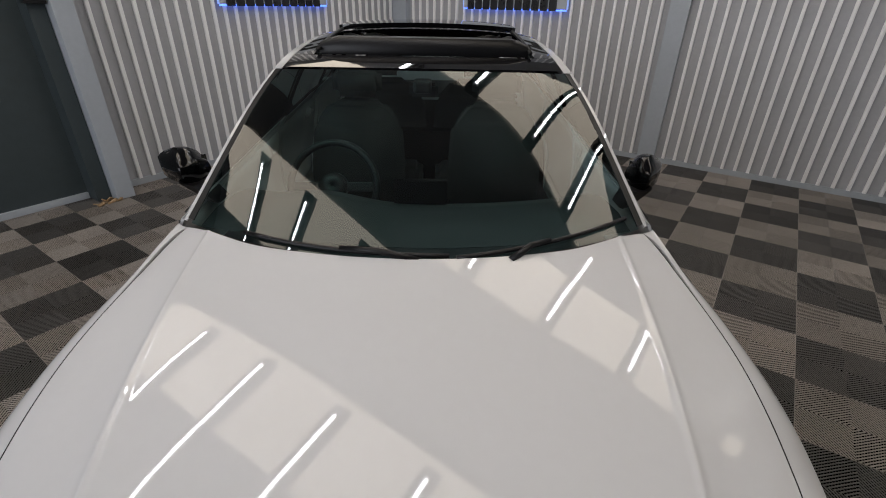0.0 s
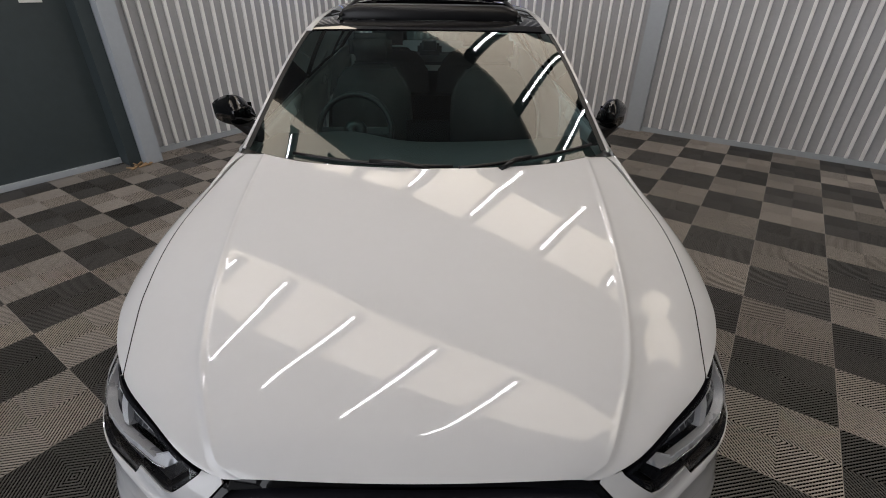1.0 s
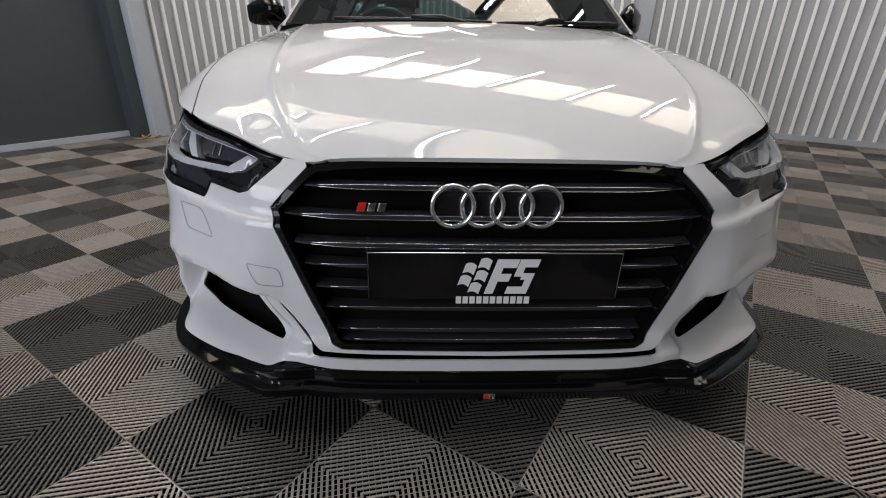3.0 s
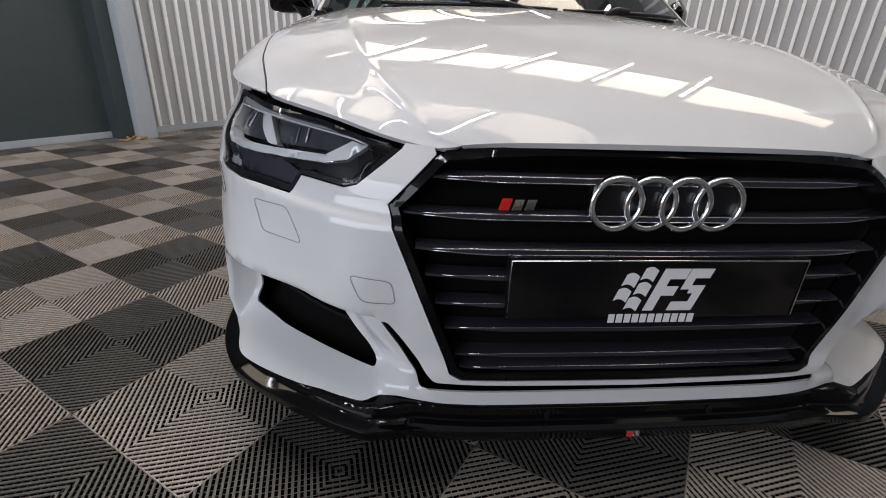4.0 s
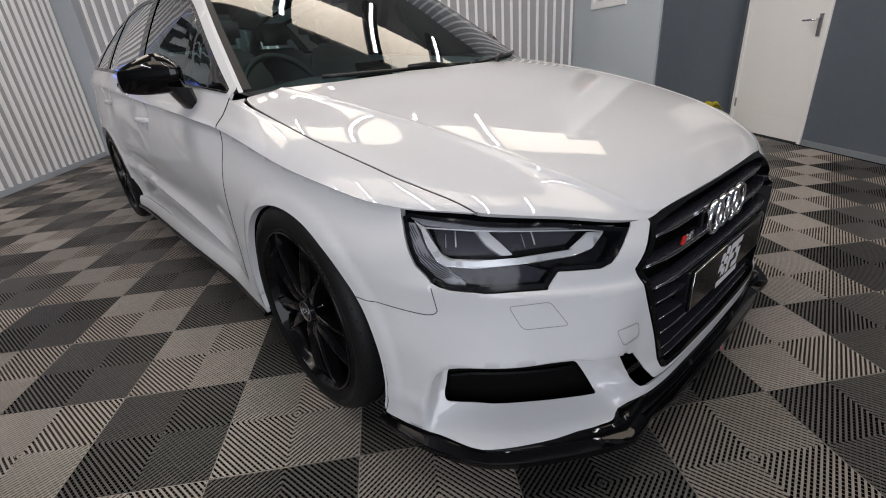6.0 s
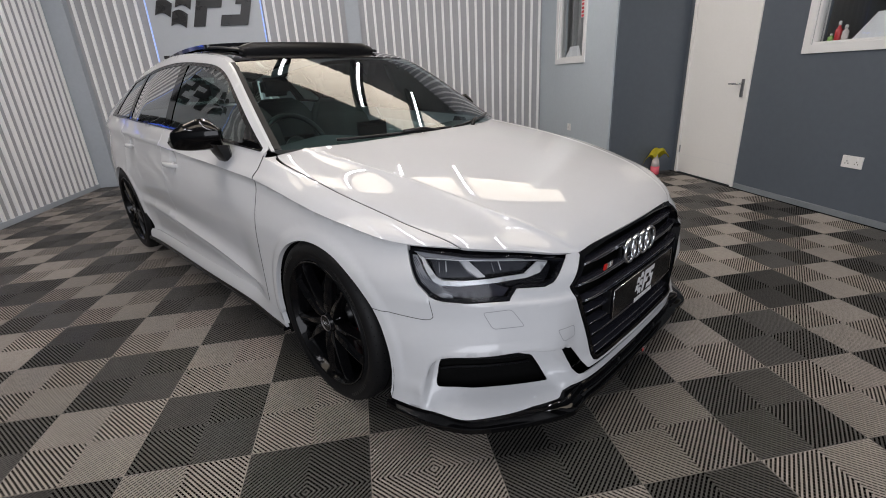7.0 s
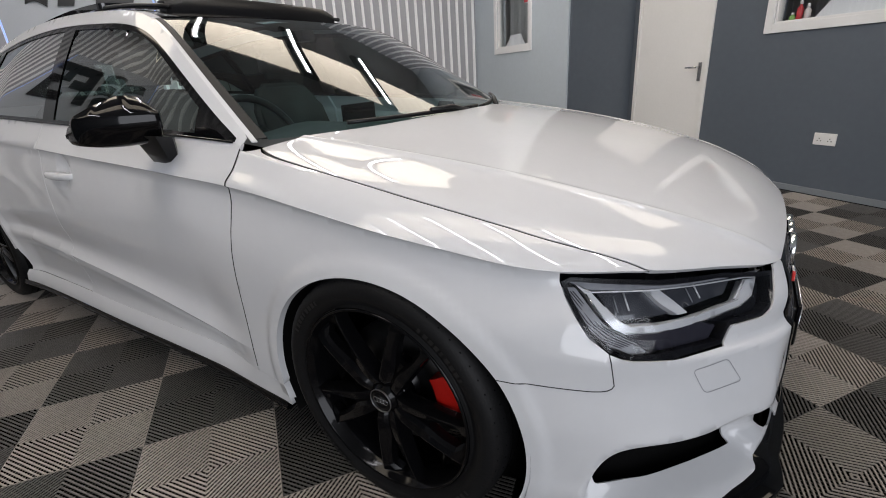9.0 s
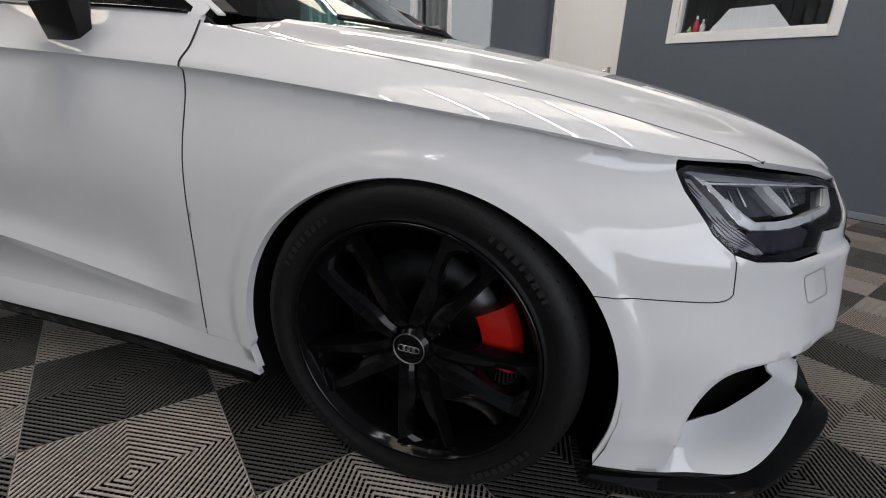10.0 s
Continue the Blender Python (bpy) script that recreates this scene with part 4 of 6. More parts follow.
ws = grid("windscreen", screen, lambda v: -0.951, lambda v: 0.951, 0.0, 0.992, 41, 30, GLASS, car, 0.0, "tinted windscreen glass")
ws.visible_shadow = False
for sg in (1, -1):
    grid("pillar_seal", lambda s, v, k=sg: screen(s * k, v), lambda v: 0.950, lambda v: 0.982, 0.015, 1.0, 3, 30, SEAM, car, 0.004, flip=sg < 0)
    grid("pillar_cap", lambda s, v, k=sg: screen(s * k, v), lambda v: 0.9835, lambda v: 1.0, 0.0, 1.0, 4, 30, WHITE, car, 0.004, flip=sg < 0)
    grid("roof_rail", lambda s, v, k=sg: roof(s * k, v), lambda v: 0.945, lambda v: 1.0, 0.0, 1.0, 6, 40, WHITE, car, 0.004, flip=sg < 0)
grid("roof_front_glass", roof, lambda v: -0.94, lambda v: 0.94, 0.004, 0.065, 41, 8, ROOF_BLACK, car, 0.01, "gloss black roof glass")
grid("roof_rear_glass", roof, lambda v: -0.94, lambda v: 0.94, 0.34, 1.0, 41, 40, ROOF_BLACK, car, 0.01, "gloss black roof glass")
for sg in (1, -1):
    grid("roof_track", lambda s, v, k=sg: roof(s * k, v), lambda v: 0.80, lambda v: 0.94, 0.066, 0.339, 8, 16, ROOF_BLACK, car, 0.03, flip=sg < 0)
grid("rear_window", tail_glass, lambda v: -0.97, lambda v: 0.97, 0.0, 1.0, 31, 12, GLASS_DARK, car, 0.0).visible_shadow = False


def upper(y, z):
    """Side of the glasshouse: distance from the middle by place and height."""
    y, z = np.asarray(y, float), np.asarray(z, float)
    sg, y = np.where(y < 0, -1.0, 1.0), np.abs(y)
    zb, zr, xr = belt(y), rail_z(y), rail_x(y)
    us = np.interp(y, _ys, _us)
    xb = shell(us, zb)[..., 0]
    t = (z - zb) / np.maximum(zr - zb, 0.02)
    t = np.clip(t, -0.2, 1.05)
    return np.stack([sg * (xb + (xr - xb) * t + 0.06 * t * (1 - t) * np.clip((zr - zb) / 0.3, 0, 1)), y, z], -1)


for sg in (1, -1):
    shut_line([tuple(shell(sg * u, z)) for u, z in [(U_DOOR, z) for z in np.linspace(0.884, 0.79, 14)] + [(U_DOOR + 0.001 * k / 8, 0.79 - 0.19 * k / 8) for k in range(1, 9)]
               + [(U_DOOR + 0.001 + 0.001 * k / 10, 0.60 - 0.28 * k / 10) for k in range(1, 11)] + [(U_DOOR + 0.0022, z) for z in np.linspace(0.31, 0.245, 5)]])
    shut_line([tuple(shell(sg * u, z)) for u, z in resample([arch_f[-1]] + WING_LINE + [LAMP[7]], 0.012) if z > 0.40][:seam_n(0.012)], 0.0010)
    vv = np.linspace(v_cut, 0.99, 60)
    ss = np.array([shut(v) for v in vv])
    shut_line([tuple(p + np.array((0, 0, -0.0008))) for p in bonnet(sg * ss, vv)], 0.0014)
ys = np.linspace(1.352, 4.09, 60)
rail_top = [(float(y), float(rail_z(y))) for y in ys]
frame_out = [(1.352, float(belt(1.352)))] + [(float(y), float(belt(y))) for y in np.linspace(1.4, 4.12, 20)] + rail_top[::-1]


dlo_drop = spline([(1.38, 0.022), (1.5, 0.033), (1.7, 0.039), (2.1, 0.043), (4.2, 0.048)])


def window(y0, y1):
    """The part of the window band between two pillars."""
    top = spline([(p[0], p[1]) for p in rail_top])
    lo = [(float(y), float(belt(y)) + 0.016) for y in np.linspace(y0, y1, 12)]
    hi = [(float(y), max(float(top(y)) - dlo_drop(y) - 0.016 - 0.012 * (1 - float(smooth01(y, 1.5, 2.0))), float(belt(y)) + 0.020)) for y in np.linspace(y1, y0, 24)]
    return lo + hi


top_f = spline(rail_top)
dlo_lo = [(float(y), float(belt(y)) + 0.004) for y in np.linspace(1.385, 3.84, 40)]
dlo_hi = [(float(y), max(float(top_f(y)) - float(dlo_drop(y)), float(belt(y)) + 0.014)) for y in np.linspace(3.76, 1.385, 60)]
DLO = dlo_lo + dlo_hi
PANES = [window(1.57, 2.50), window(2.60, 3.32), window(3.385, 3.70)]
for sg in (1, -1):
    mir = (lambda p: p) if sg > 0 else other
    panel("side_frame", upper, mir(frame_out), WHITE, car, holes=[mir(DLO)], step=0.02, fold=0.0022, gap=0.0)
    panel("window_trim", upper, mir(DLO), BLACK_GLOSS, car, holes=[mir(w) for w in PANES], step=0.02, fold=0.008, gap=-0.003, lift=-0.0026, label="black window surround")
    for k, w in enumerate(PANES):
        p = panel("side_window", upper, mir(w), GLASS if k == 0 else GLASS_DARK, car, step=0.04, fold=0.0, gap=0.0, lift=-0.006, label="tinted side window glass")
        p.visible_shadow = False
    # bright strip at the window's foot
    pts = [tuple(upper(sg * y, float(belt(y)) + 0.004) + np.array((sg * 0.004, 0, 0))) for y in np.linspace(1.39, 3.8, 40)]
    tube("window_strip", pts, 0.004, BLACK_GLOSS, car, 6)
# ---- under-skin: black backing that closes gaps and wells ----
def backing():
    bm = bmesh.new()
    us = np.linspace(-uy(0.55), uy(0.55), 60)
    zs = (0.12, 0.25, 0.4, 0.5, 0.58, 0.615)
    rings = []
    for z in zs:
        P = shell(us, np.full_like(us, z))
        P[:, 0] *= 0.90
        P[:, 1] += 0.11
        rings.append([tuple(p) for p in P])
    loft_into(bm, rings, False, False)
    part("nose_backing", bm, BLACK_MATT, car, smooth=True)
    box("floor_tray", -0.70, 0.70, 1.25, 4.1, 0.14, 0.20, BLACK_MATT, car)
    box("engine_tray", -0.50, 0.50, 0.40, 1.248, 0.16, 0.58, BLACK_MATT, car)
    box("cabin_tub", -0.79, 0.79, 1.30, 3.1, 0.202, 0.42, BLACK_MATT, car)
    box("boot_tub", -0.60, 0.60, 3.102, 4.25, 0.202, 0.75, BLACK_MATT, car)
    for cy in (HUB_Y, REAR_Y):
        for sg in (1, -1):
            bm = bmesh.new()
            ring = []
            for k in range(25):
                a = radians(-25 + 230 * k / 24)
                rx, rz = (ARCH_RX, ARCH_RZ) if cy < 2 else (ARCH_R, ARCH_R)
                ring.append([(sg * x, cy - (rx + 0.012) * math.cos(a), ARCH_Z + (rz + 0.012) * math.sin(a)) for x in (0.865, 0.80, 0.60)])
            vr = loft_into(bm, ring, False, False)
            c = bm.verts.new((sg * 0.6, cy, HUB_Z))
            for a, b in zip(vr[:-1], vr[1:]):
                bm.faces.new((a[2], b[2], c))
            part("arch_liner", bm, BLACK_MATT, car, smooth=True)


backing()


# ---- front splitter ----
def splitter():
    u1 = uy(0.53)
    line = lambda pts: (lambda a: np.interp(a, *zip(*pts)))
    base = line([(0, 0.0), (ux(0.40), 0.0), (ux(0.475), 0.032), (0.80, 0.032), (0.93, 0.008), (u1, 0.0)])
    out = line([(0, 0.032), (ux(0.36), 0.034), (ux(0.47), 0.037), (0.80, 0.036), (0.93, 0.042), (u1, 0.022)])
    up = line([(0, 0.169), (ux(0.38), 0.169), (ux(0.47), 0.167), (ux(0.50), 0.158), (ux(0.62), 0.152), (u1, 0.152)])
    drop = line([(0, 0.030), (ux(0.40), 0.030), (ux(0.475), 0.026), (ux(0.50), 0.018), (0.80, 0.016), (u1, 0.016)])
    bm = bmesh.new()
    rings = []
    for u in np.linspace(-u1, u1, 221):
        a, sg = abs(u), -1 if u < 0 else 1
        tx, ty = float(plan_x(a + 0.04) - plan_x(max(0, a - 0.04))), float(plan_y(a + 0.04) - plan_y(max(0, a - 0.04)))
        k = math.hypot(tx, ty)
        nx, ny = sg * ty / k, -tx / k
        o, zt, b0, d0 = float(out(a)), float(up(a)), float(base(a)), float(drop(a))
        px, py = sg * float(plan_x(a)) + nx * b0, float(plan_y(a)) + ny * b0
        sec = ((-0.07, zt + 0.002), (-0.006, zt + 0.001), (o * 0.12, zt - 0.004), (o * 0.20, zt - d0 * 0.92), (o * 0.28, zt - d0), (o * 0.95, zt - d0 - 0.003), (o, zt - d0 - 0.005), (o * 0.99, zt - d0 - 0.020), (o * 0.90, zt - d0 - 0.025), (-0.08, zt - d0 - 0.029))
        rings.append([(px + nx * d, py + ny * d, z) for d, z in sec])
    loft_into(bm, rings)
    sp = crease(part("front_splitter", bm, BLACK_GLOSS, car, "gloss black front splitter lip", smooth=True), 33)
    for x in (-0.16, 0.165):
        y = float(shell(ux(abs(x)), 0.16)[1])
        box("splitter_bracket", x - 0.004, x + 0.004, y - 0.012, y + 0.01, 0.144, 0.158, BLACK_SATIN, sp, 0.002)
    y = float(shell(0, 0.16)[1])
    bd = box("splitter_badge", -0.013, 0.013, y - 0.037, y - 0.027, 0.121, 0.134, CHROME, sp, 0.001, "small silver and red badge")
    box("badge_field", -0.012, -0.001, y - 0.038, y - 0.0365, 0.122, 0.133, RED, bd)


splitter()


# ---- grille ----
def grille():
    g = empty("front_grille")
    g.parent = car
    full = mirror_outline(GRILLE)
    dip = lambda d: (lambda u, z: shell(u, z) + np.stack([np.zeros_like(u), np.full_like(u, d), np.zeros_like(u)], -1))
    inner = shrink(full, 0.014)
    under = lambda u, z: dip(0.0)(u, z) + np.stack([np.zeros_like(u), 0.010 * smooth01(z, 0.596, 0.626), np.zeros_like(u)], -1)
    panel("grille_surround", under, full, BLACK_GLOSS, g, holes=[inner], step=0.008, fold=0.035, gap=0.001, lift=0.002, label="gloss black grille frame")
    bm = bmesh.new()
    back = resample(shrink(full, 0.01), 0.05)
    c = dip(0.045)
    vs = [bm.verts.new(tuple(c(np.array(u), np.array(z)))) for u, z in back]
    bm.faces.new(vs)
    part("grille_back", bm, BLACK_MATT, g)
    hw = lambda z: float(np.interp(z, [0.232, 0.246, 0.537, 0.597, 0.612], [0.308, 0.333, 0.440, 0.378, 0.338]))
    for k, z in enumerate((0.582, 0.525, 0.471, 0.425, 0.374, 0.326, 0.271, 0.247)):
        w = hw(z) - 0.004
        bm = bmesh.new()
        rings = []
        for x in np.linspace(-w, w, 41):
            y = float(shell(ux(abs(x)), z)[1]) + 0.012
            edge = 1 - smooth01(abs(x), w - 0.10, w - 0.055) * 0.55
            t = 0.0065
            rings.append([(x, y + 0.03, z + t), (x, y + 0.006, z + t * 1.0 * edge), (x, y, z + 0.0044 * edge), (x, y, z - 0.0044 * edge), (x, y + 0.006, z - t * edge), (x, y + 0.03, z - t)])
        loft_into(bm, rings)
        sl = crease(part("slat", bm, SLAT, g, "gloss dark horizontal grille slat", smooth=True), 30)
        for dz in (0.0046, -0.0046) if k < 3 else (0.0034,):
            tube("slat_edge", [(x, float(shell(ux(abs(x)), z)[1]) + 0.0122, z + dz * (1 - float(smooth01(abs(x), w - 0.10, w - 0.055)) * 0.55)) for x in np.linspace(-w + 0.02, w - 0.02, 25)], 0.0012, EDGE_CHROME, sl, 5, "fine dark chrome edge line")
    # four rings
    bd = empty("ring_badge")
    bd.parent = g
    for k in range(4):
        cx = (k - 1.5) * 0.0583 - 0.004
        prof = []
        for a in range(12):
            t = 2 * math.pi * a / 12
            prof.append((0.009 * math.copysign(abs(math.cos(t)) ** 0.7, math.cos(t)), 0.041 + 0.0056 * math.copysign(abs(math.sin(t)) ** 0.8, math.sin(t))))
        revolve("ring", prof, CHROME, bd, 48, "Y", "chrome ring", m=pose(cx, 0.067 + 0.002 * (k % 2), 0.551))
    box("badge_mount", -0.13, 0.13, 0.073, 0.092, 0.522, 0.579, BLACK_SATIN, g, 0.01)
    # model badge as plain bars
    mb = empty("model_badge")
    mb.parent = g
    sk = Matrix.Identity(4)
    sk[0][2] = 0.3
    put = pose(-0.279, 0.071, 0.547)
    box("red_bar", 0, 0.016, -0.006, 0, -0.009, 0.009, RED, mb, 0.001, "red enamel bar", m=put @ sk)
    box("silver_bar", 0.020, 0.036, -0.006, 0, -0.009, 0.009, CHROME, mb, 0.002, "silver bar", m=put @ sk)
    box("silver_bar", 0.040, 0.056, -0.006, 0, -0.009, 0.009, CHROME, mb, 0.002, "silver bar", m=put @ sk)


grille()


def logo(parent, w, m, material, thick, drop=0.0):
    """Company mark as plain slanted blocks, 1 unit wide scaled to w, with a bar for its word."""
    sk = Matrix.Identity(4)
    sk[0][2] = 0.32
    S = Matrix.Scale(w, 4)

    def block(x0, x1, z0, z1, name="mark_block"):
        prism(name, [(x0, z0), (x1, z0), (x1, z1), (x0, z1)], -thick / w, 0, material, parent, 0.0, "", m @ S @ sk)
    for k, (x, z) in enumerate(((-0.50, 0.30), (-0.335, 0.365), (-0.505, 0.135), (-0.325, 0.20), (-0.345, 0.035))):
        n = 5
        lo = [(x + 0.145 * i / n, z + 0.03 * math.sin(math.pi * (i / n) + 0.4)) for i in range(n + 1)]
        prism("flag_block", lo + [(a, b + 0.125) for a, b in lo[::-1]], -thick / w, 0, material, parent, 0.0, "", m @ S @ sk)
    block(-0.13, -0.02, 0.03, 0.50)
    block(-0.02, 0.145, 0.385, 0.50)
    block(-0.02, 0.115, 0.20, 0.305)
    block(0.155, 0.40, 0.395, 0.50)
    block(0.155, 0.25, 0.27, 0.395)
    block(0.25, 0.40, 0.225, 0.315)
    block(0.31, 0.40, 0.13, 0.225)
    block(0.13, 0.40, 0.03, 0.13)
    x = -0.47
    for k in range(11):
        prism("word_bar", [(x, -0.11 - drop), (x + 0.068, -0.11 - drop), (x + 0.068, -0.01 - drop), (x, -0.01 - drop)], -thick / w, 0, material, parent, 0.0, "", m @ S)
        x += 0.0865


def plate():
    p = empty("show_plate", pose(-0.003, 0.041, 0.009))
    p.parent = car
    tagged(p, label="black show plate with a white printed mark")
    box("plate_board", -0.26, 0.26, -0.004, 0.003, 0.351, 0.460, PLATE_BLACK, p, 0.002)
    box("plate_holder", -0.255, 0.255, 0.003, 0.035, 0.365, 0.452, BLACK_SATIN, p, 0.006)
    pts = [(-0.2565, -0.005, 0.355), (-0.2565, -0.005, 0.4565), (0.2565, -0.005, 0.4565), (0.2565, -0.005, 0.355)]
    tube("plate_edge", pts, 0.0018, CHROME, p, 6, "thin silver border line")
    logo(p, 0.165, pose(-0.001, -0.0042, 0.360), PRINT_WHITE, 0.0006)


plate()


# ---- head lamps ----
def headlamp(sg):
    h = empty("headlamp")
    h.parent = car
    P = LAMP if sg > 0 else other(LAMP)
    back = lambda d: (lambda u, z: shell(u, z) + np.stack([-np.sign(u) * d * 0.35, np.full_like(u, d), np.zeros_like(u)], -1))
    cover = panel("lamp_cover", shell, P, LAMP_GLASS, h, step=0.025, fold=0.0, gap=0.002, lift=-0.001, label="clear headlamp cover")
    cover.visible_shadow = False
    panel("lamp_rim", shell, P, LAMP_BLACK, h, holes=[shrink(P, 0.0095)], step=0.02, fold=0.05, gap=0.0018, lift=-0.003, label="black lamp rim")
    panel("lamp_bowl", back(0.055), P, LAMP_BLACK, h, step=0.03, fold=0.0, gap=0.0)

    def blade(name, poly, material, d0, d1, label="", r=0.006):
        q = rounded(poly, r, 3)
        panel(name, back(d0), q if sg > 0 else other(q), material, h, step=0.015, fold=d1, gap=0.0, label=label)
    def line(name, pts, r, material, d, label=""):
        q = [back(d)(np.array(sg * u), np.array(z)) for u, z in pts]
        tube(name, [tuple(p) for p in q], r, material, h, 6, label)
    blade("side_ribs", [(0.990, 0.655), (0.950, 0.655), (0.895, 0.594), (0.863, 0.577), (0.822, 0.545), (0.875, 0.547), (0.922, 0.570), (0.962, 0.612)], CARBON_GREY, 0.018, 0.015, "ribbed grey side reflector", 0.004)
    inner = [(0.954, 0.650), (0.895, 0.592), (0.863, 0.576), (0.828, 0.556)]
    outer = [(0.984, 0.648), (0.956, 0.610), (0.918, 0.572), (0.868, 0.552)]
    for k in range(6):
        f = (k + 0.5) / 6
        line("reflector_rib", [(a[0] + (b[0] - a[0]) * f, a[1] + (b[1] - a[1]) * f) for a, b in zip(inner, outer)], 0.0010, LAMP_SMOKE, 0.0165)
    blade("upper_lip", [(0.975, 0.668), (0.81, 0.660), (ux(0.475), 0.622), (0.513, 0.6205), (0.555, 0.626), (0.81, 0.648), (0.930, 0.653)], CARBON_GREY, 0.014, 0.02, "grey upper lamp lip", 0.003)
    line("bright_edge", [(0.940, 0.654), (0.926, 0.6495), (0.81, 0.6465), (0.70, 0.638), (0.555, 0.624), (0.52, 0.617)], 0.0017, LAMP_SILVER, 0.010, "bright upper edge")
    guide_out = [(0.958, 0.662), (0.940, 0.648), (0.915, 0.618), (0.893, 0.595), (0.872, 0.585), (0.81, 0.582), (0.688, 0.582), (0.600, 0.584), (0.555, 0.592), (0.520, 0.616)]
    guide_in = [(0.556, 0.620), (0.599, 0.595), (0.722, 0.594), (0.81, 0.595), (0.862, 0.597), (0.882, 0.608), (0.905, 0.629), (0.928, 0.650)]
    blade("light_guide", guide_out + guide_in, LAMP_GUIDE, 0.009, 0.02, "silver running light guide", 0.003)
    line("guide_edge", guide_out[1:9], 0.0014, CHROME, 0.007, "bright guide edge")
    line("guide_edge", guide_in[1:7], 0.0010, LAMP_SILVER, 0.0075, "bright guide edge")
    blade("outer_window", [(0.895, 0.645), (0.79, 0.646), (0.765, 0.622), (0.735, 0.597), (0.863, 0.598)], LAMP_DARK, 0.034, 0.01, "dark outer lens window", 0.003)
    blade("inner_window", [(0.765, 0.643), (0.551, 0.624), (0.597, 0.596), (0.720, 0.597)], LAMP_DARK, 0.034, 0.01, "dark inner lens window", 0.003)
    blade("divider", [(0.806, 0.646), (0.776, 0.645), (0.745, 0.620), (0.720, 0.596), (0.745, 0.597), (0.778, 0.620)], LAMP_SILVER, 0.020, 0.02, "silver divider blade", 0.004)
    blade("inner_reflector", [(0.556, 0.620), (0.603, 0.5955), (0.590, 0.587), (0.558, 0.592), (0.522, 0.615)], LAMP_SILVER, 0.0125, 0.006, "bright inner reflector", 0.002)
    for u, z in ((0.842, 0.626), (0.668, 0.616)):
        line("lens_rib", [(u, z + 0.014), (u - 0.004, z - 0.012)], 0.0018, LAMP_SILVER, 0.031, "thin silver lens edge")
        line("lens_rib", [(u + 0.022, z + 0.010), (u + 0.018, z - 0.014)], 0.0012, CARBON_GREY, 0.031)
    blade("lower_bar", [(0.858, 0.579), (0.703, 0.576), (0.652, 0.556), (0.672, 0.531), (0.758, 0.537), (0.848, 0.551)], LAMP_SMOKE, 0.020, 0.02, "dark blue-black lower lamp bar", 0.004)
    blade("inner_band", [(0.700, 0.578), (0.600, 0.580), (0.552, 0.588), (0.518, 0.611), (0.505, 0.600), (0.548, 0.556), (0.650, 0.562)], LAMP_BLACK, 0.019, 0.02, "black inner band", 0.004)


for sg in (1, -1):
    headlamp(sg)

# ---- bumper caps and intake grids ----
for sg in (1, -1):
    for name, poly in (("washer_cap", [(0.662, 0.505), (0.750, 0.505), (0.722, 0.450), (0.622, 0.446)]), ("tow_cap", [(0.450, 0.411), (0.521, 0.418), (0.499, 0.371), (0.443, 0.368)])):
        q = rounded(poly, 0.012)
        if name == "tow_cap" and sg > 0:
            continue
        q = q if sg > 0 else other(q)
        panel("cap_line", shell, q, CARBON_GREY, bumper, holes=[shrink(q, 0.0016)], step=0.02, fold=0.0, gap=0.0, lift=0.0006, label="fine shut line of a flush cap")
    it = empty("side_intake")
    it.parent = car
    P = INTAKE if sg > 0 else other(INTAKE)
    deep = lambda u, z: shell(u, z) + np.stack([-np.sign(u) * 0.02, np.full_like(u, 0.055), np.zeros_like(u)], -1)
    panel("intake_back", deep, shrink(P, -0.035), BLACK_MATT, it, step=0.03, fold=0.0, gap=0.0)
    for z in (0.240, 0.275, 0.308):
        bm = bmesh.new()
        rings = []
        for u in np.linspace(ux(0.54), uy(0.340), 12):
            p = shell(sg * u, z) + np.array((-sg * 0.018, 0.042, 0))
            rings.append([(p[0], p[1], z + 0.004), (p[0], p[1] - 0.006, z), (p[0], p[1], z - 0.004), (p[0], p[1] + 0.012, z)])
        loft_into(bm, rings)
        part("intake_slat", bm, BLACK_SATIN, it)


# ---- wheels ----
RUBBER_MARK = mat("worn_rubber_edge", (0.008, 0.008, 0.0085), 0.5, vary=0.3, scale=30)
DISC = mat("dull_brake_disc", (0.09, 0.09, 0.095), 0.45, metal=1.0, vary=0.2, scale=30)

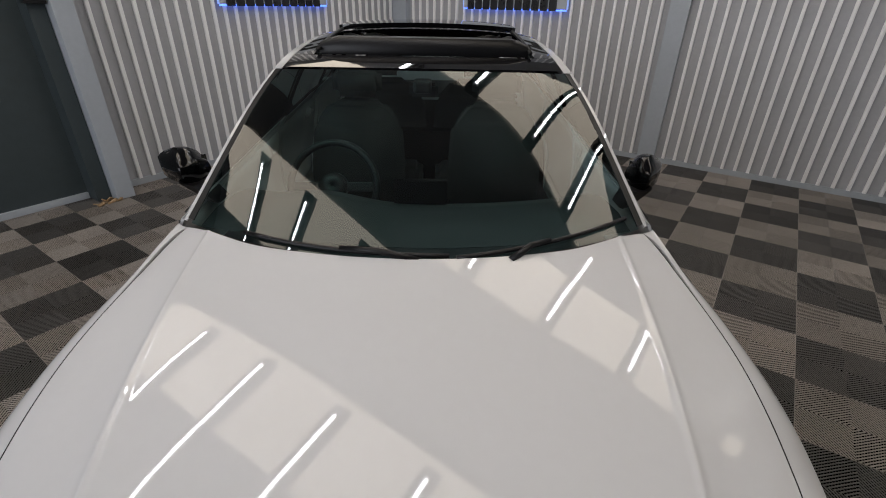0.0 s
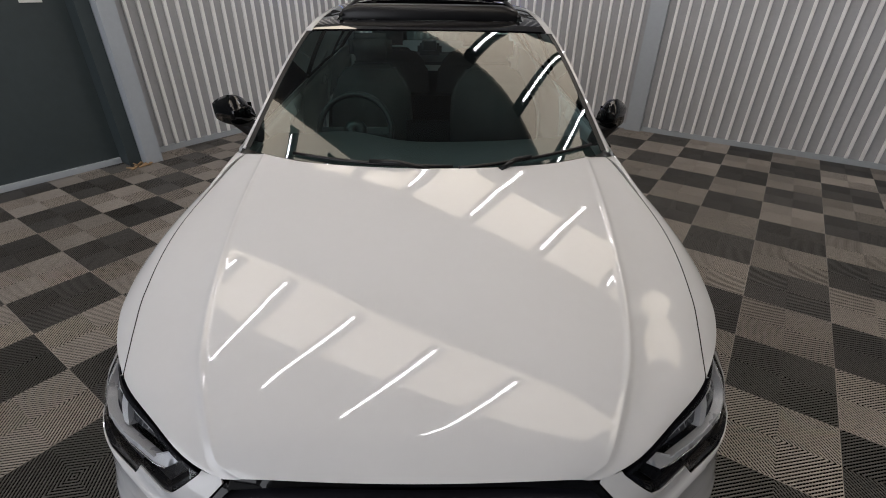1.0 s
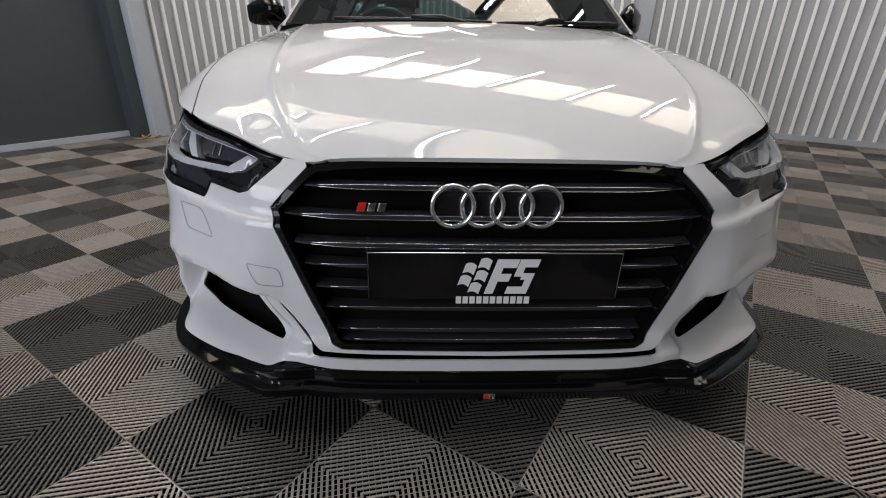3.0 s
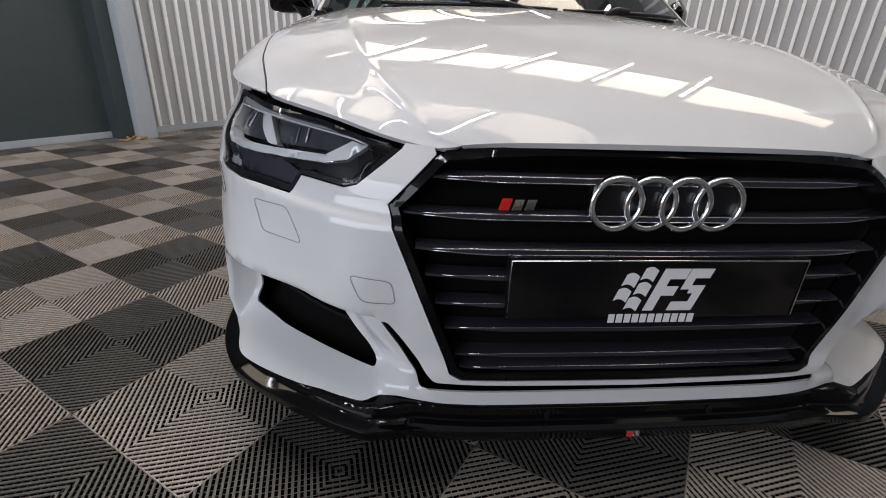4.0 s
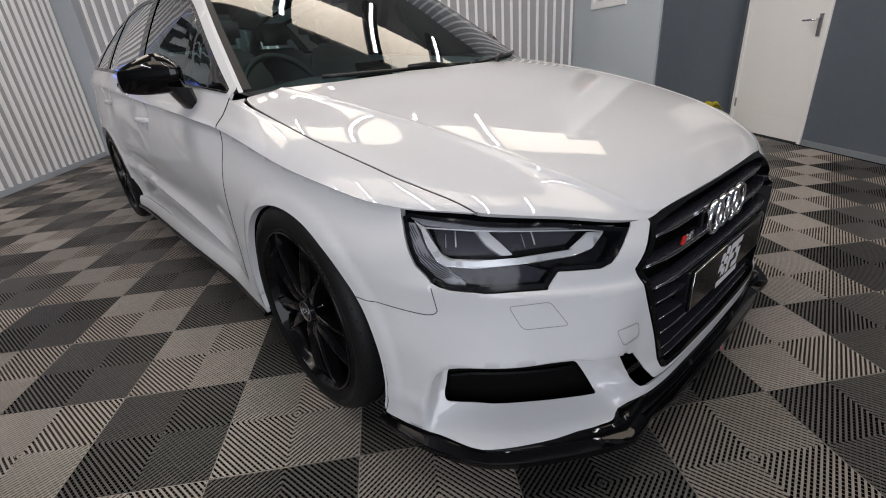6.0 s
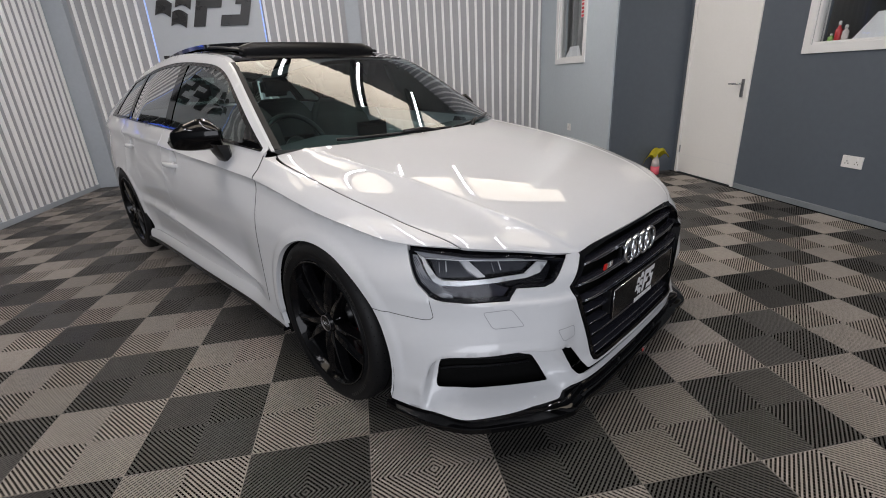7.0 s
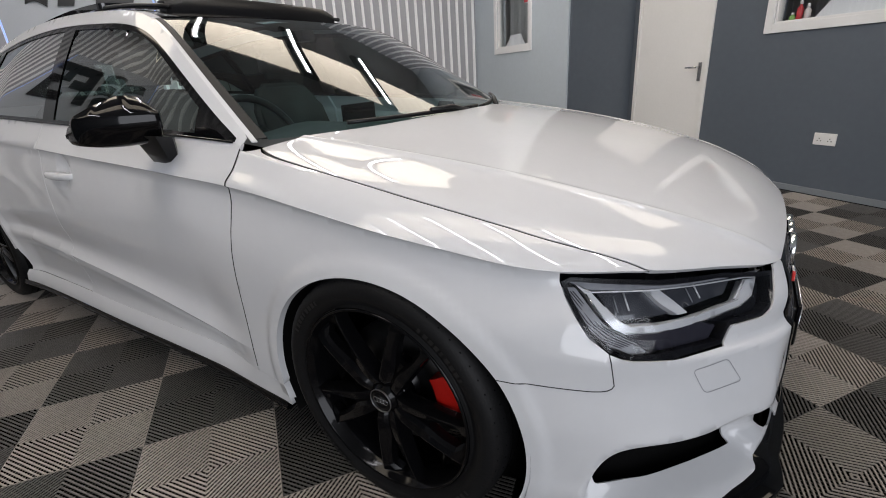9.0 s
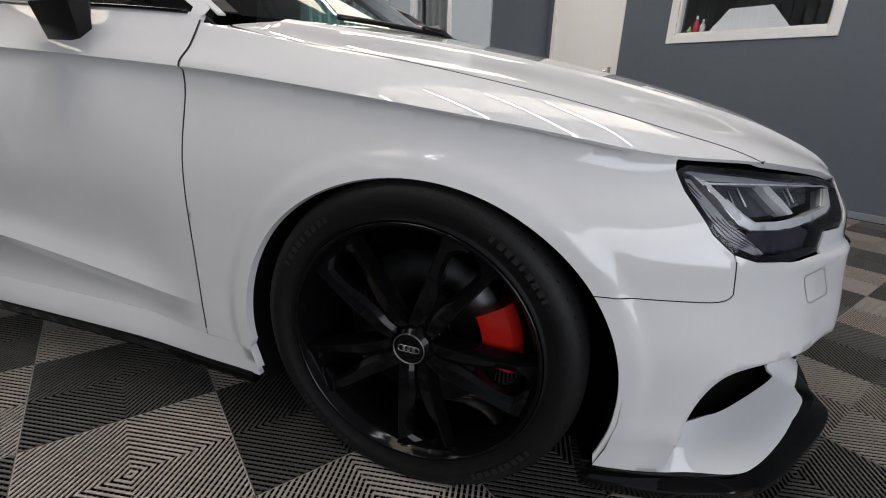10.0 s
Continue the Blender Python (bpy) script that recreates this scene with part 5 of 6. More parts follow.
def wheel(cy, sg, front):
    w = empty("wheel")
    w.parent = car
    R = 0.322
    ty = [(0.0, 0.251), (0.010, 0.249), (0.012, 0.257), (-0.001, 0.272), (-0.005, 0.287), (0.003, 0.305), (0.012, 0.314), (0.030, 0.3205), (0.06, 0.322), (0.17, 0.322), (0.205, 0.316), (0.222, 0.287), (0.212, 0.249)]
    X = 0.884
    M = lambda: pose(sg * X, cy, HUB_Z, 0, 0, 0) @ Matrix.Diagonal((-sg, 1, 1, 1))
    tyre = revolve("tyre", ty, RUBBER, w, 72, m=M())
    for v in tyre.data.vertices:
        v.co.z = max(v.co.z, 0.0008)
    # tread grooves
    bm = bmesh.new()
    for gx in (0.062, 0.1, 0.14):
        loft_into(bm, [[(gx + a, (R + b) * math.cos(t), (R + b) * math.sin(t)) for a, b in ((-0.004, 0.0006), (0.004, 0.0006))] for t in np.linspace(0, 2 * math.pi, 72)], False, False)
    for k in range(60):
        t = 2 * math.pi * k / 60
        c, s = math.cos(t), math.sin(t)
        vs = [bm.verts.new((x, (r) * math.cos(t + d), r * math.sin(t + d))) for x, r, d in ((0.008, 0.3115, 0), (0.008, 0.3115, 0.012), (0.034, 0.3215, 0.03), (0.034, 0.3215, 0.018))]
        bm.faces.new(vs)
    bmesh.ops.transform(bm, matrix=M(), verts=bm.verts)
    part("tread", bm, BLACK_MATT, tyre)
    # raised sidewall marks, as plain bars
    bm = bmesh.new()
    for a0 in (0.5, 2.1, 3.7, 5.2):
        for q in range(9):
            t = a0 + q * 0.058
            d = 0.040 if q % 4 else 0.025
            vs = [bm.verts.new((-0.0066, r * math.cos(t + e), r * math.sin(t + e))) for r, e in ((0.276, 0), (0.276, d), (0.288, d), (0.288, 0))]
            bm.faces.new(vs)
    bmesh.ops.transform(bm, matrix=M(), verts=bm.verts)
    tagged(part("sidewall_mark", bm, RUBBER_MARK, tyre), "faint raised sidewall marks", kind="stuff")
    rim = revolve("rim", [(0.002, 0.2490), (-0.003, 0.244), (0.001, 0.2405), (0.010, 0.2385), (0.016, 0.234), (0.05, 0.226), (0.16, 0.218), (0.20, 0.240), (0.205, 0.249), (0.1, 0.244), (0.015, 0.246)], WHEEL_BLACK, w, 64, "X", "black alloy rim", m=M())
    # five twin spokes: two blades that part towards the rim, their inner faces falling to a recessed web
    for k in range(5):
        mid = radians(190 + 72 * k)
        c, s = math.cos(mid), math.sin(mid)
        for side in (-1, 1):
            bm = bmesh.new()
            rings = []
            for i in range(15):
                t = i / 14
                r = 0.034 + (0.238 - 0.034) * t
                out = 0.027 + 0.031 * t ** 1.1 + 0.007 * smooth01(t, 0.88, 1.0)
                inn = 0.0005 + 0.026 * smooth01(t, 0.24, 0.80) * (1 - smooth01(t, 0.88, 0.95))
                top = 0.010 - 0.006 * math.sin(math.pi * t) + 0.005 * smooth01(t, 0.85, 1.0) + 0.008 * (1 - smooth01(t, 0.0, 0.12))
                dp = 0.046 - 0.010 * t
                fall = 0.004 + 0.006 * smooth01(t, 0.1, 0.55)
                sec = ((inn, top + dp), (inn, top + fall + 0.006), (inn + 0.3 * (out - inn), top + fall * 0.72), (out - 0.0045, top + 0.0006), (out - 0.0012, top + 0.0012), (out, top + 0.004), (out + 0.003, top + dp))
                rings.append([(x, r * c - side * a * s, r * s + side * a * c) for a, x in sec])
            loft_into(bm, rings)
            bmesh.ops.transform(bm, matrix=M(), verts=bm.verts)
            crease(part("spoke", bm, WHEEL_BLACK, rim, smooth=True), 20)
        bm = bmesh.new()
        loft_into(bm, [[(x, r * c - a * s, r * s + a * c) for a, x in ((-w, x0 + 0.02), (-w, x0), (w, x0), (w, x0 + 0.02))] for r, w, x0 in ((0.05, 0.010, 0.022), (0.10, 0.012, 0.024), (0.125, 0.012, 0.030), (0.130, 0.012, 0.040))])
        bmesh.ops.transform(bm, matrix=M(), verts=bm.verts)
        part("spoke_web", bm, WHEEL_BLACK, rim)
    hub = revolve("hub_cap", [(0.008, 0.0005), (0.008, 0.026), (0.011, 0.031), (0.018, 0.034), (0.026, 0.048), (0.07, 0.062), (0.07, 0.0005)], WHEEL_BLACK, w, 40, "X", "black hub cap with four small silver rings", m=M())
    revolve("cap_ring", [(0.0065, 0.030), (0.0058, 0.0315), (0.0070, 0.0322), (0.010, 0.031)], STEEL, hub, 40, m=M())
    for q in range(4):
        revolve("cap_mark", [(0.0072, 0.0058), (0.0062, 0.0068), (0.0072, 0.0078)], CHROME, hub, 20, m=M() @ pose(0, (q - 1.5) * 0.0098, 0))
    for q in range(5):
        a = radians(190 + 36) + 2 * math.pi * q / 5
        revolve("wheel_bolt", [(0.040, 0.0005), (0.040, 0.006), (0.043, 0.008), (0.06, 0.008), (0.06, 0.0005)], STEEL, hub, 10, m=M() @ pose(0, 0.046 * math.cos(a), 0.046 * math.sin(a)), smooth=False)
    revolve("brake_disc", [(0.095, 0.06), (0.095, 0.168), (0.118, 0.168), (0.118, 0.06)], DISC, w, 48, m=M(), label="steel brake disc")
    bm = bmesh.new()
    rings = []
    for a in np.linspace(radians(150 if front else 0), radians(192 if front else 55), 12):
        c, s = math.cos(a), math.sin(a)
        rings.append([(x, r * c, r * s) for x, r in ((0.062, 0.128), (0.058, 0.145), (0.060, 0.186), (0.075, 0.203), (0.135, 0.203), (0.14, 0.128))])
    loft_into(bm, rings)
    bmesh.ops.transform(bm, matrix=M(), verts=bm.verts)
    crease(part("brake_caliper", bm, RED if front else BLACK_SATIN, w, "red painted brake caliper" if front else "", smooth=True), 30)
    revolve("axle", [(0.07, 0.001), (0.07, 0.055), (0.25, 0.055), (0.25, 0.001)], BLACK_SATIN, w, 16, m=M())


for cy in (HUB_Y, REAR_Y):
    for sg in (1, -1):
        wheel(cy, sg, cy < 2)


# ---- mirrors ----
def mirror(sg):
    e = empty("door_mirror")
    e.parent = car
    top = spline([(0.758, 0.945), (0.766, 0.982), (0.80, 1.018), (0.832, 1.043), (0.875, 1.049), (0.904, 1.043), (0.993, 1.014), (1.010, 1.003), (1.014, 0.985)])
    low = spline([(0.758, 0.930), (0.766, 0.912), (0.785, 0.903), (0.86, 0.907), (0.99, 0.928), (1.008, 0.938), (1.014, 0.960)])
    ridge = lambda x: 0.984 + (x - 0.766) * 0.085
    strip = lambda x: 0.940 + (x - 0.766) * 0.085
    bm = bmesh.new()
    rings = []
    for x in np.concatenate([[0.758, 0.761, 0.766, 0.776], np.linspace(0.79, 0.985, 14), [0.998, 1.007, 1.0115, 1.014]]):
        f = float(np.clip((x - 0.758) / 0.05, 0, 1) ** 0.45 * np.clip((1.0145 - x) / 0.20, 0, 1) ** 0.6)
        zt, zb = float(top(x)), float(low(x))
        zr, zs = min(zt - 0.002, ridge(x)), max(zb + 0.002, strip(x))
        d = 0.115 * f + 0.004
        sec = [(0.045, zt - 0.034), (0.034, zt - 0.026), (0.0, zt - 0.012), (-d * 0.45, zr + (zt - zr) * 0.92), (-d * 0.85, zr + (zt - zr) * 0.38), (-d, zr + 0.0012), (-d - 0.001, zr - 0.0012), (-d * 1.02, (zr + zs) / 2), (-d * 0.98, zs + 0.0015),
               (-d * 0.93, zs - 0.0015), (-d * 0.80, zb + (zs - zb) * 0.3), (-d * 0.5, zb), (0.035, zb), (0.045, zb + 0.004)]
        q = (x - 0.758) / 0.256
        k = 0.955 + 0.03 * q
        x0, y0 = (0.818 + 0.195 * q if sg < 0 else 0.800 + 0.135 * q), 1.672 + 0.050 * q
        rings.append([(sg * x0, y0 + b, 1.041 - 0.020 * q + (z - 1.039) * k) for b, z in sec])
    loft_into(bm, rings)
    crease(part("mirror_shell", bm, BLACK_GLOSS, e, "gloss black mirror cap", smooth=True), 48)
    bm = bmesh.new()
    rings = []
    for t in np.linspace(0, 1, 8):
        cx, cy, cz = 0.803 + (0.050 if sg < 0 else 0.025) * t, 1.690 - 0.060 * t, 0.824 + 0.094 * t
        w, d = 0.020 + 0.018 * t, 0.050 + 0.008 * t
        rings.append([(sg * (cx + a * w), cy + b * d, cz + (a + 1) * 0.006) for a, b in ((-1, -0.7), (-0.6, -1), (0.6, -1), (1, -0.6), (1, 0.7), (0.5, 1), (-1, 1))])
    loft_into(bm, rings)
    crease(part("mirror_foot", bm, BLACK_SATIN, e, "satin black mirror foot", smooth=True), 40)
    bm = bmesh.new()
    x0, x1 = (0.835, 0.995) if sg < 0 else (0.815, 0.920)
    loft_into(bm, [[(sg * x, y + b, z) for b, z in ((0.046, 0.930 - d), (0.046, 0.992 - d), (0.050, 0.992 - d), (0.050, 0.930 - d))] for x, y, d in ((x0, 1.676, 0.0), (x1, 1.717, 0.018))])
    part("mirror_glass", bm, CHROME, e, "mirror glass")


for sg in (1, -1):
    mirror(sg)


# ---- wipers, scuttle, sunroof ----
bm = bmesh.new()
rings = []
for x in np.linspace(-0.60, 0.60, 31):
    a = abs(x) / 0.75
    y, z = 1.066 + 0.22 * a ** 2.2, 0.886 - 0.020 * a ** 2.4
    rings.append([(x, y, z), (x, y + 0.12, z + 0.0), (x, y + 0.12, z - 0.02), (x, y, z - 0.03)])
loft_into(bm, rings)
part("scuttle_panel", bm, BLACK_SATIN, car, smooth=False)


def on_screen(x, v, lift):
    by = 1.335 + 0.61 * v
    p = screen(np.array(x / float(rail_x(by))), np.array(v))
    return Vector(p) + Vector((0, -0.42, 0.9)) * lift


def wiper(x0, v0, x1, v1, xp):
    w = empty("wiper")
    w.parent = car
    n = 10
    tube("wiper_blade", [on_screen(x0 + (x1 - x0) * k / n, v0 + (v1 - v0) * k / n, 0.009) for k in range(n + 1)], 0.0065, BLACK_SATIN, w, 8)
    xm, vm = (x0 + x1) / 2, (v0 + v1) / 2
    tube("wiper_arm", [Vector((xp, 1.08 + 0.15 * abs(xp) ** 2, 0.905)), on_screen((xp + xm) / 2, vm * 0.4 + 0.005, 0.022), on_screen(xm, vm, 0.019)], [0.011, 0.009, 0.007], BLACK_SATIN, w, 8)


wiper(-0.50, 0.028, 0.10, 0.008, 0.02)
wiper(0.12, 0.0, 0.66, 0.06, 0.27)


def sunroof():
    e = empty("sunroof")
    e.parent = car
    bm = bmesh.new()
    rings = []
    for x in np.linspace(-0.445, 0.445, 25):
        p = roof(np.array(x / 0.585), np.array(0.085))
        f = 1 - smooth01(abs(x), 0.38, 0.445) * 0.35
        y, z = p[1], p[2]
        rings.append([(x, y + 0.0, z - 0.01), (x, y - 0.004, z + 0.012), (x, y + 0.002, z + 0.046 * f), (x, y + 0.010, z + 0.056 * f), (x, y + 0.045, z + 0.060 * f), (x, y + 0.052, z + 0.046 * f), (x, y + 0.04, z - 0.01)])
    loft_into(bm, rings)
    crease(part("wind_deflector", bm, BLACK_SATIN, e, "black wind deflector, raised", smooth=True), 40)
    lifted = lambda s, v: roof(s, v) + np.stack([np.zeros_like(s * 1.0), np.zeros_like(s * 1.0), np.full_like(s * 1.0, 0.036)], -1)
    grid("sliding_panel", lifted, lambda v: -0.80, lambda v: 0.80, 0.30, 0.64, 31, 24, ROOF_BLACK, e, 0.022, "gloss black sliding glass panel, open")
    for sg in (1, -1):
        pts = [tuple(roof(np.array(sg * 0.77), np.array(v)) + np.array((0, 0, 0.016))) for v in np.linspace(0.07, 0.34, 8)]
        tube("roof_runner", pts, 0.009, BLACK_SATIN, e, 6)


sunroof()


# ---- cabin ----
def cabin():
    bm = bmesh.new()
    rings = []
    for x in np.linspace(-0.70, 0.70, 29):
        a = abs(x) / 0.72
        hump = 0.035 * math.exp(-((x + 0.36) / 0.17) ** 2)
        y0 = 1.21 + 0.14 * a ** 2
        rings.append([(x, y0, 0.875), (x, y0 + 0.12, 0.888 + hump * 0.3), (x, y0 + 0.30, 0.875 + hump), (x, y0 + 0.42, 0.84 + hump), (x, y0 + 0.46, 0.76), (x, y0 + 0.42, 0.60), (x, y0 + 0.30, 0.45)])
    loft_into(bm, rings, False, False)
    part("dashboard", bm, DASH, car, "dark soft-touch dashboard", smooth=True)
    box("screen_display", -0.10, 0.10, 1.60, 1.615, 0.845, 0.945, BLACK_GLOSS, car, 0.006, "black centre display")
    sw = empty("steering_wheel", pose(-0.37, 1.80, 0.84, 62, 0, 0))
    sw.parent = car
    bm = bmesh.new()
    loft_into(bm, [[((0.18 + 0.015 * math.cos(b)) * math.cos(a), (0.18 + 0.015 * math.cos(b)) * math.sin(a), 0.015 * math.sin(b)) for b in np.linspace(0, 2 * math.pi, 9)[:-1]] for a in np.linspace(0, 2 * math.pi, 33)[:-1]], True, False, True)
    part("wheel_rim", bm, BLACK_SATIN, sw, smooth=True)
    revolve("wheel_boss", [(-0.02, 0.001), (-0.02, 0.06), (0.015, 0.055), (0.02, 0.001)], BLACK_SATIN, sw, 20, "Z")
    for a in (0, 180, 270):
        box("wheel_arm", 0.05, 0.175, -0.018, 0.018, -0.008, 0.006, BLACK_SATIN, sw, 0.003, m=pose(0, 0, 0, 0, 0, a))

    def seat(x, y, w):
        s = empty("front_seat" if y < 2.6 else "rear_seat", pose(x, y, 0.42))
        s.parent = car
        bm = bmesh.new()
        loft_into(bm, [[(-w * f, -0.25, z), (-w * f, 0.25, z - 0.02), (w * f, 0.25, z - 0.02), (w * f, -0.25, z)] for f, z in ((0.9, 0.0), (1, 0.08), (0.9, 0.15))])
        bmesh.ops.bevel(bm, geom=list(bm.edges), offset=0.03, segments=3, affect="EDGES")
        part("seat_cushion", bm, SEAT, s, smooth=True)
        bm = bmesh.new()
        loft_into(bm, [[(-w * f, 0.20 + k * 0.19, z), (-w * f * 0.8, 0.32 + k * 0.19, z), (w * f * 0.8, 0.32 + k * 0.19, z), (w * f, 0.20 + k * 0.19, z)] for f, z, k in ((1, 0.08, 0), (1.08, 0.3, 0.4), (1.0, 0.52, 0.8), (0.6, 0.63, 1.0))])
        bmesh.ops.bevel(bm, geom=list(bm.edges), offset=0.03, segments=3, affect="EDGES")
        part("backrest", bm, SEAT, s, smooth=True)
        bm = bmesh.new()
        box_into(bm, -0.13, 0.13, 0.38, 0.47, 0.65, 0.80)
        bmesh.ops.bevel(bm, geom=list(bm.edges), offset=0.035, segments=3, affect="EDGES")
        part("headrest", bm, SEAT, s, smooth=True)
    seat(-0.37, 2.10, 0.25)
    seat(0.37, 2.10, 0.25)
    seat(-0.33, 2.92, 0.30)
    seat(0.33, 2.92, 0.30)
    bm = bmesh.new()
    box_into(bm, -0.06, 0.06, 1.96, 1.985, 1.17, 1.225)
    bmesh.ops.bevel(bm, geom=list(bm.edges), offset=0.012, segments=2, affect="EDGES")
    part("inner_mirror", bm, BLACK_SATIN, car, "black inside mirror")
    box("mirror_pod", -0.035, 0.035, 1.84, 1.93, 1.205, 1.25, BLACK_SATIN, car, 0.01)
    box("parcel_shelf", -0.62, 0.62, 3.35, 4.0, 0.93, 0.95, DASH, car)


cabin()
# ---- office door, windows and small things in the room ----
def office_door():
    d = empty("door_1", ROOM)
    tagged(d, "white painted flush office door with chrome lever handle", "door", kind="structure")
    x0, x1 = DOOR[0], DOOR[1]
    y = Y_SLATE
    leaf = box("door_leaf", x0 + 0.035, x1 - 0.035, y - 0.045, y - 0.006, 0.008, 1.985, DOOR_WHITE, d, 0.002)
    box("kick_line", x0 + 0.04, x1 - 0.04, y - 0.0075, y - 0.0045, 0.200, 0.204, FRAME_WHITE, leaf)
    for a, b in ((x0, x0 + 0.033), (x1 - 0.033, x1)):
        box("door_jamb", a, b, y - 0.11, y + 0.012, 0, 2.02, DOOR_WHITE, d, 0.002)
    box("door_head", x0 + 0.033, x1 - 0.033, y - 0.11, y + 0.012, 1.988, 2.02, DOOR_WHITE, d, 0.002)
    h = box("lever_plate", x0 + 0.075, x0 + 0.105, y - 0.006, y + 0.004, 0.83, 0.99, STEEL, d, 0.002, "chrome lever plate")
    tube("lever", [(x0 + 0.09, y + 0.002, 0.95), (x0 + 0.09, y + 0.045, 0.95), (x0 + 0.10, y + 0.052, 0.95), (x0 + 0.20, y + 0.052, 0.948)], 0.009, CHROME, h, 10)
    for z in (0.22, 1.78):
        box("hinge", x1 - 0.042, x1 - 0.030, y - 0.004, y + 0.006, z, z + 0.08, STEEL, d, 0.002)


office_door()


def window_unit(name, x0, x1, z0, z1, y, label):
    w = empty(name, ROOM)
    tagged(w, label, "window", kind="structure")
    f = 0.062
    bars = (("frame_side", x0 - f, x0, z0 - f, z1 + f), ("frame_side", x1, x1 + f, z0 - f, z1 + f), ("frame_sill", x0, x1, z0 - f, z0), ("frame_head", x0, x1, z1, z1 + f))
    for n, a, b, c, d in bars:
        box(n, a, b, y - 0.10, y + 0.016, c, d, FRAME_WHITE, w, 0.003)
    for n, a, b, c, d in (("bead", x0, x0 + 0.018, z0, z1), ("bead", x1 - 0.018, x1, z0, z1), ("bead", x0 + 0.018, x1 - 0.018, z0, z0 + 0.018), ("bead", x0 + 0.018, x1 - 0.018, z1 - 0.018, z1)):
        box(n, a, b, y - 0.05, y - 0.004, c, d, FRAME_WHITE, w, 0.003)
    bm = bmesh.new()
    bm.faces.new([bm.verts.new(q) for q in ((x1 - 0.016, y - 0.03, z0 + 0.016), (x0 + 0.016, y - 0.03, z0 + 0.016), (x0 + 0.016, y - 0.03, z1 - 0.016), (x1 - 0.016, y - 0.03, z1 - 0.016))])
    p = part("pane", bm, PANE, w, "clear glass pane", recalc=False)
    p.visible_shadow = False
    return w


window_unit("window_1", *WIN_BIG, Y_SLATE, "white framed office window in the slate wall")
window_unit("window_2", *WIN_SMALL, Y_PALE, "small white framed window in the pale wall")
# rooms behind the panes
OFFICE_WALL = mat("office_wall_paint", (0.42, 0.42, 0.40), 0.7, vary=0.05, scale=2)


def room_shell(name, x0, x1, y0, y1, label):
    bm = bmesh.new()
    box_into(bm, x0, x1, y0, y1, -0.01, 2.6)
    bmesh.ops.delete(bm, geom=[f for f in bm.faces if f.calc_center_median().y > y1 - 1e-4], context="FACES")
    struct(part(name, bm, OFFICE_WALL, recalc=False), label, "wall")


room_shell("office_room", -0.9, 3.055, -8.0, Y_SLATE - 0.122, "plain grey office room behind the window")
room_shell("store_room", 3.18, X_FAR - 0.01, -6.2, Y_PALE - 0.122, "plain grey store room behind the small window")


def office_blind():
    e = empty("vertical_blind", ROOM)
    tagged(e, "grey vertical slat blind behind the office window", "blind")
    bm = bmesh.new()
    box_into(bm, -0.045, 0.045, -0.001, 0.001, 0.4, 2.1)
    ob = part("blind_slat", bm, WALL_GREY, e)
    me = ob.data
    ob.matrix_basis = pose(-0.6, -7.4, 0, 0, 0, 35)
    for k in range(1, 28):
        o = new("blind_slat", me)
        o.parent = e
        o.matrix_basis = pose(-0.6 + k * 0.11, -7.4, 0, 0, 0, 35)
    box("blind_rail", -0.7, 2.5, -7.44, -7.36, 2.1, 2.16, FRAME_WHITE, e, 0.004)


office_blind()


def folded_card(x, y, z, w, label):
    """A folded white card that leans on the sill."""
    o = prism("folded_card", [(-w / 2, 0), (w / 2, 0), (w * 0.28, w * 0.30), (-w * 0.22, w * 0.30)], -0.004, 0, CARD, None, 0.0015, "")
    o.matrix_basis = ROOM @ pose(x, y, z, 8, 0, 0)
    tagged(o, label, "card")
    return o


CARD = mat("white_card", (0.78, 0.79, 0.82), 0.6, vary=0.03, emit=None)
folded_card(1.06, Y_SLATE - 0.07, WIN_BIG[2], 0.62, "white folded card standing on the office window sill")
folded_card(4.19, Y_PALE - 0.055, WIN_SMALL[2], 0.47, "white folded card standing on the small window sill")


def sill_bottle(x, y, z, body, h, label):
    e = empty("small_bottle", ROOM @ pose(x, y, z))
    tagged(e, label, "bottle")
    revolve("bottle_body", [(0.0, 0.0005), (0.0, 0.021), (h * 0.62, 0.021), (h * 0.74, 0.009), (h * 0.8, 0.009), (h * 0.8, 0.0005)], body, e, 18, "Z")
    revolve("bottle_cap", [(h * 0.8, 0.0005), (h * 0.8, 0.011), (h, 0.009), (h, 0.0005)], SOCKET_WHITE, e, 14, "Z")


RED_PLASTIC = mat("red_bottle_plastic", (0.6, 0.04, 0.05), 0.35, vary=0.05)
sill_bottle(1.515, Y_SLATE - 0.07, WIN_BIG[2], GREEN, 0.07, "small green bottle on the window sill")
sill_bottle(1.465, Y_SLATE - 0.07, WIN_BIG[2], RED_PLASTIC, 0.15, "red bottle with white cap on the window sill")
sill_bottle(1.41, Y_SLATE - 0.07, WIN_BIG[2], CLEAR_PLASTIC, 0.12, "pale bottle on the window sill")

# red notice on the small window
n = empty("window_notice", ROOM)
tagged(n, "red and white printed notice stuck on the small window", "notice")
box("notice_sheet", 3.83, 3.95, Y_PALE - 0.027, Y_PALE - 0.0255, 1.72, 2.08, PRINT_WHITE, n)
for k in range(8):
    box("print_bar", 3.84, 3.94, Y_PALE - 0.0255, Y_PALE - 0.0245, 1.725 + k * 0.041, 1.752 + k * 0.041, RED_PLASTIC, n)


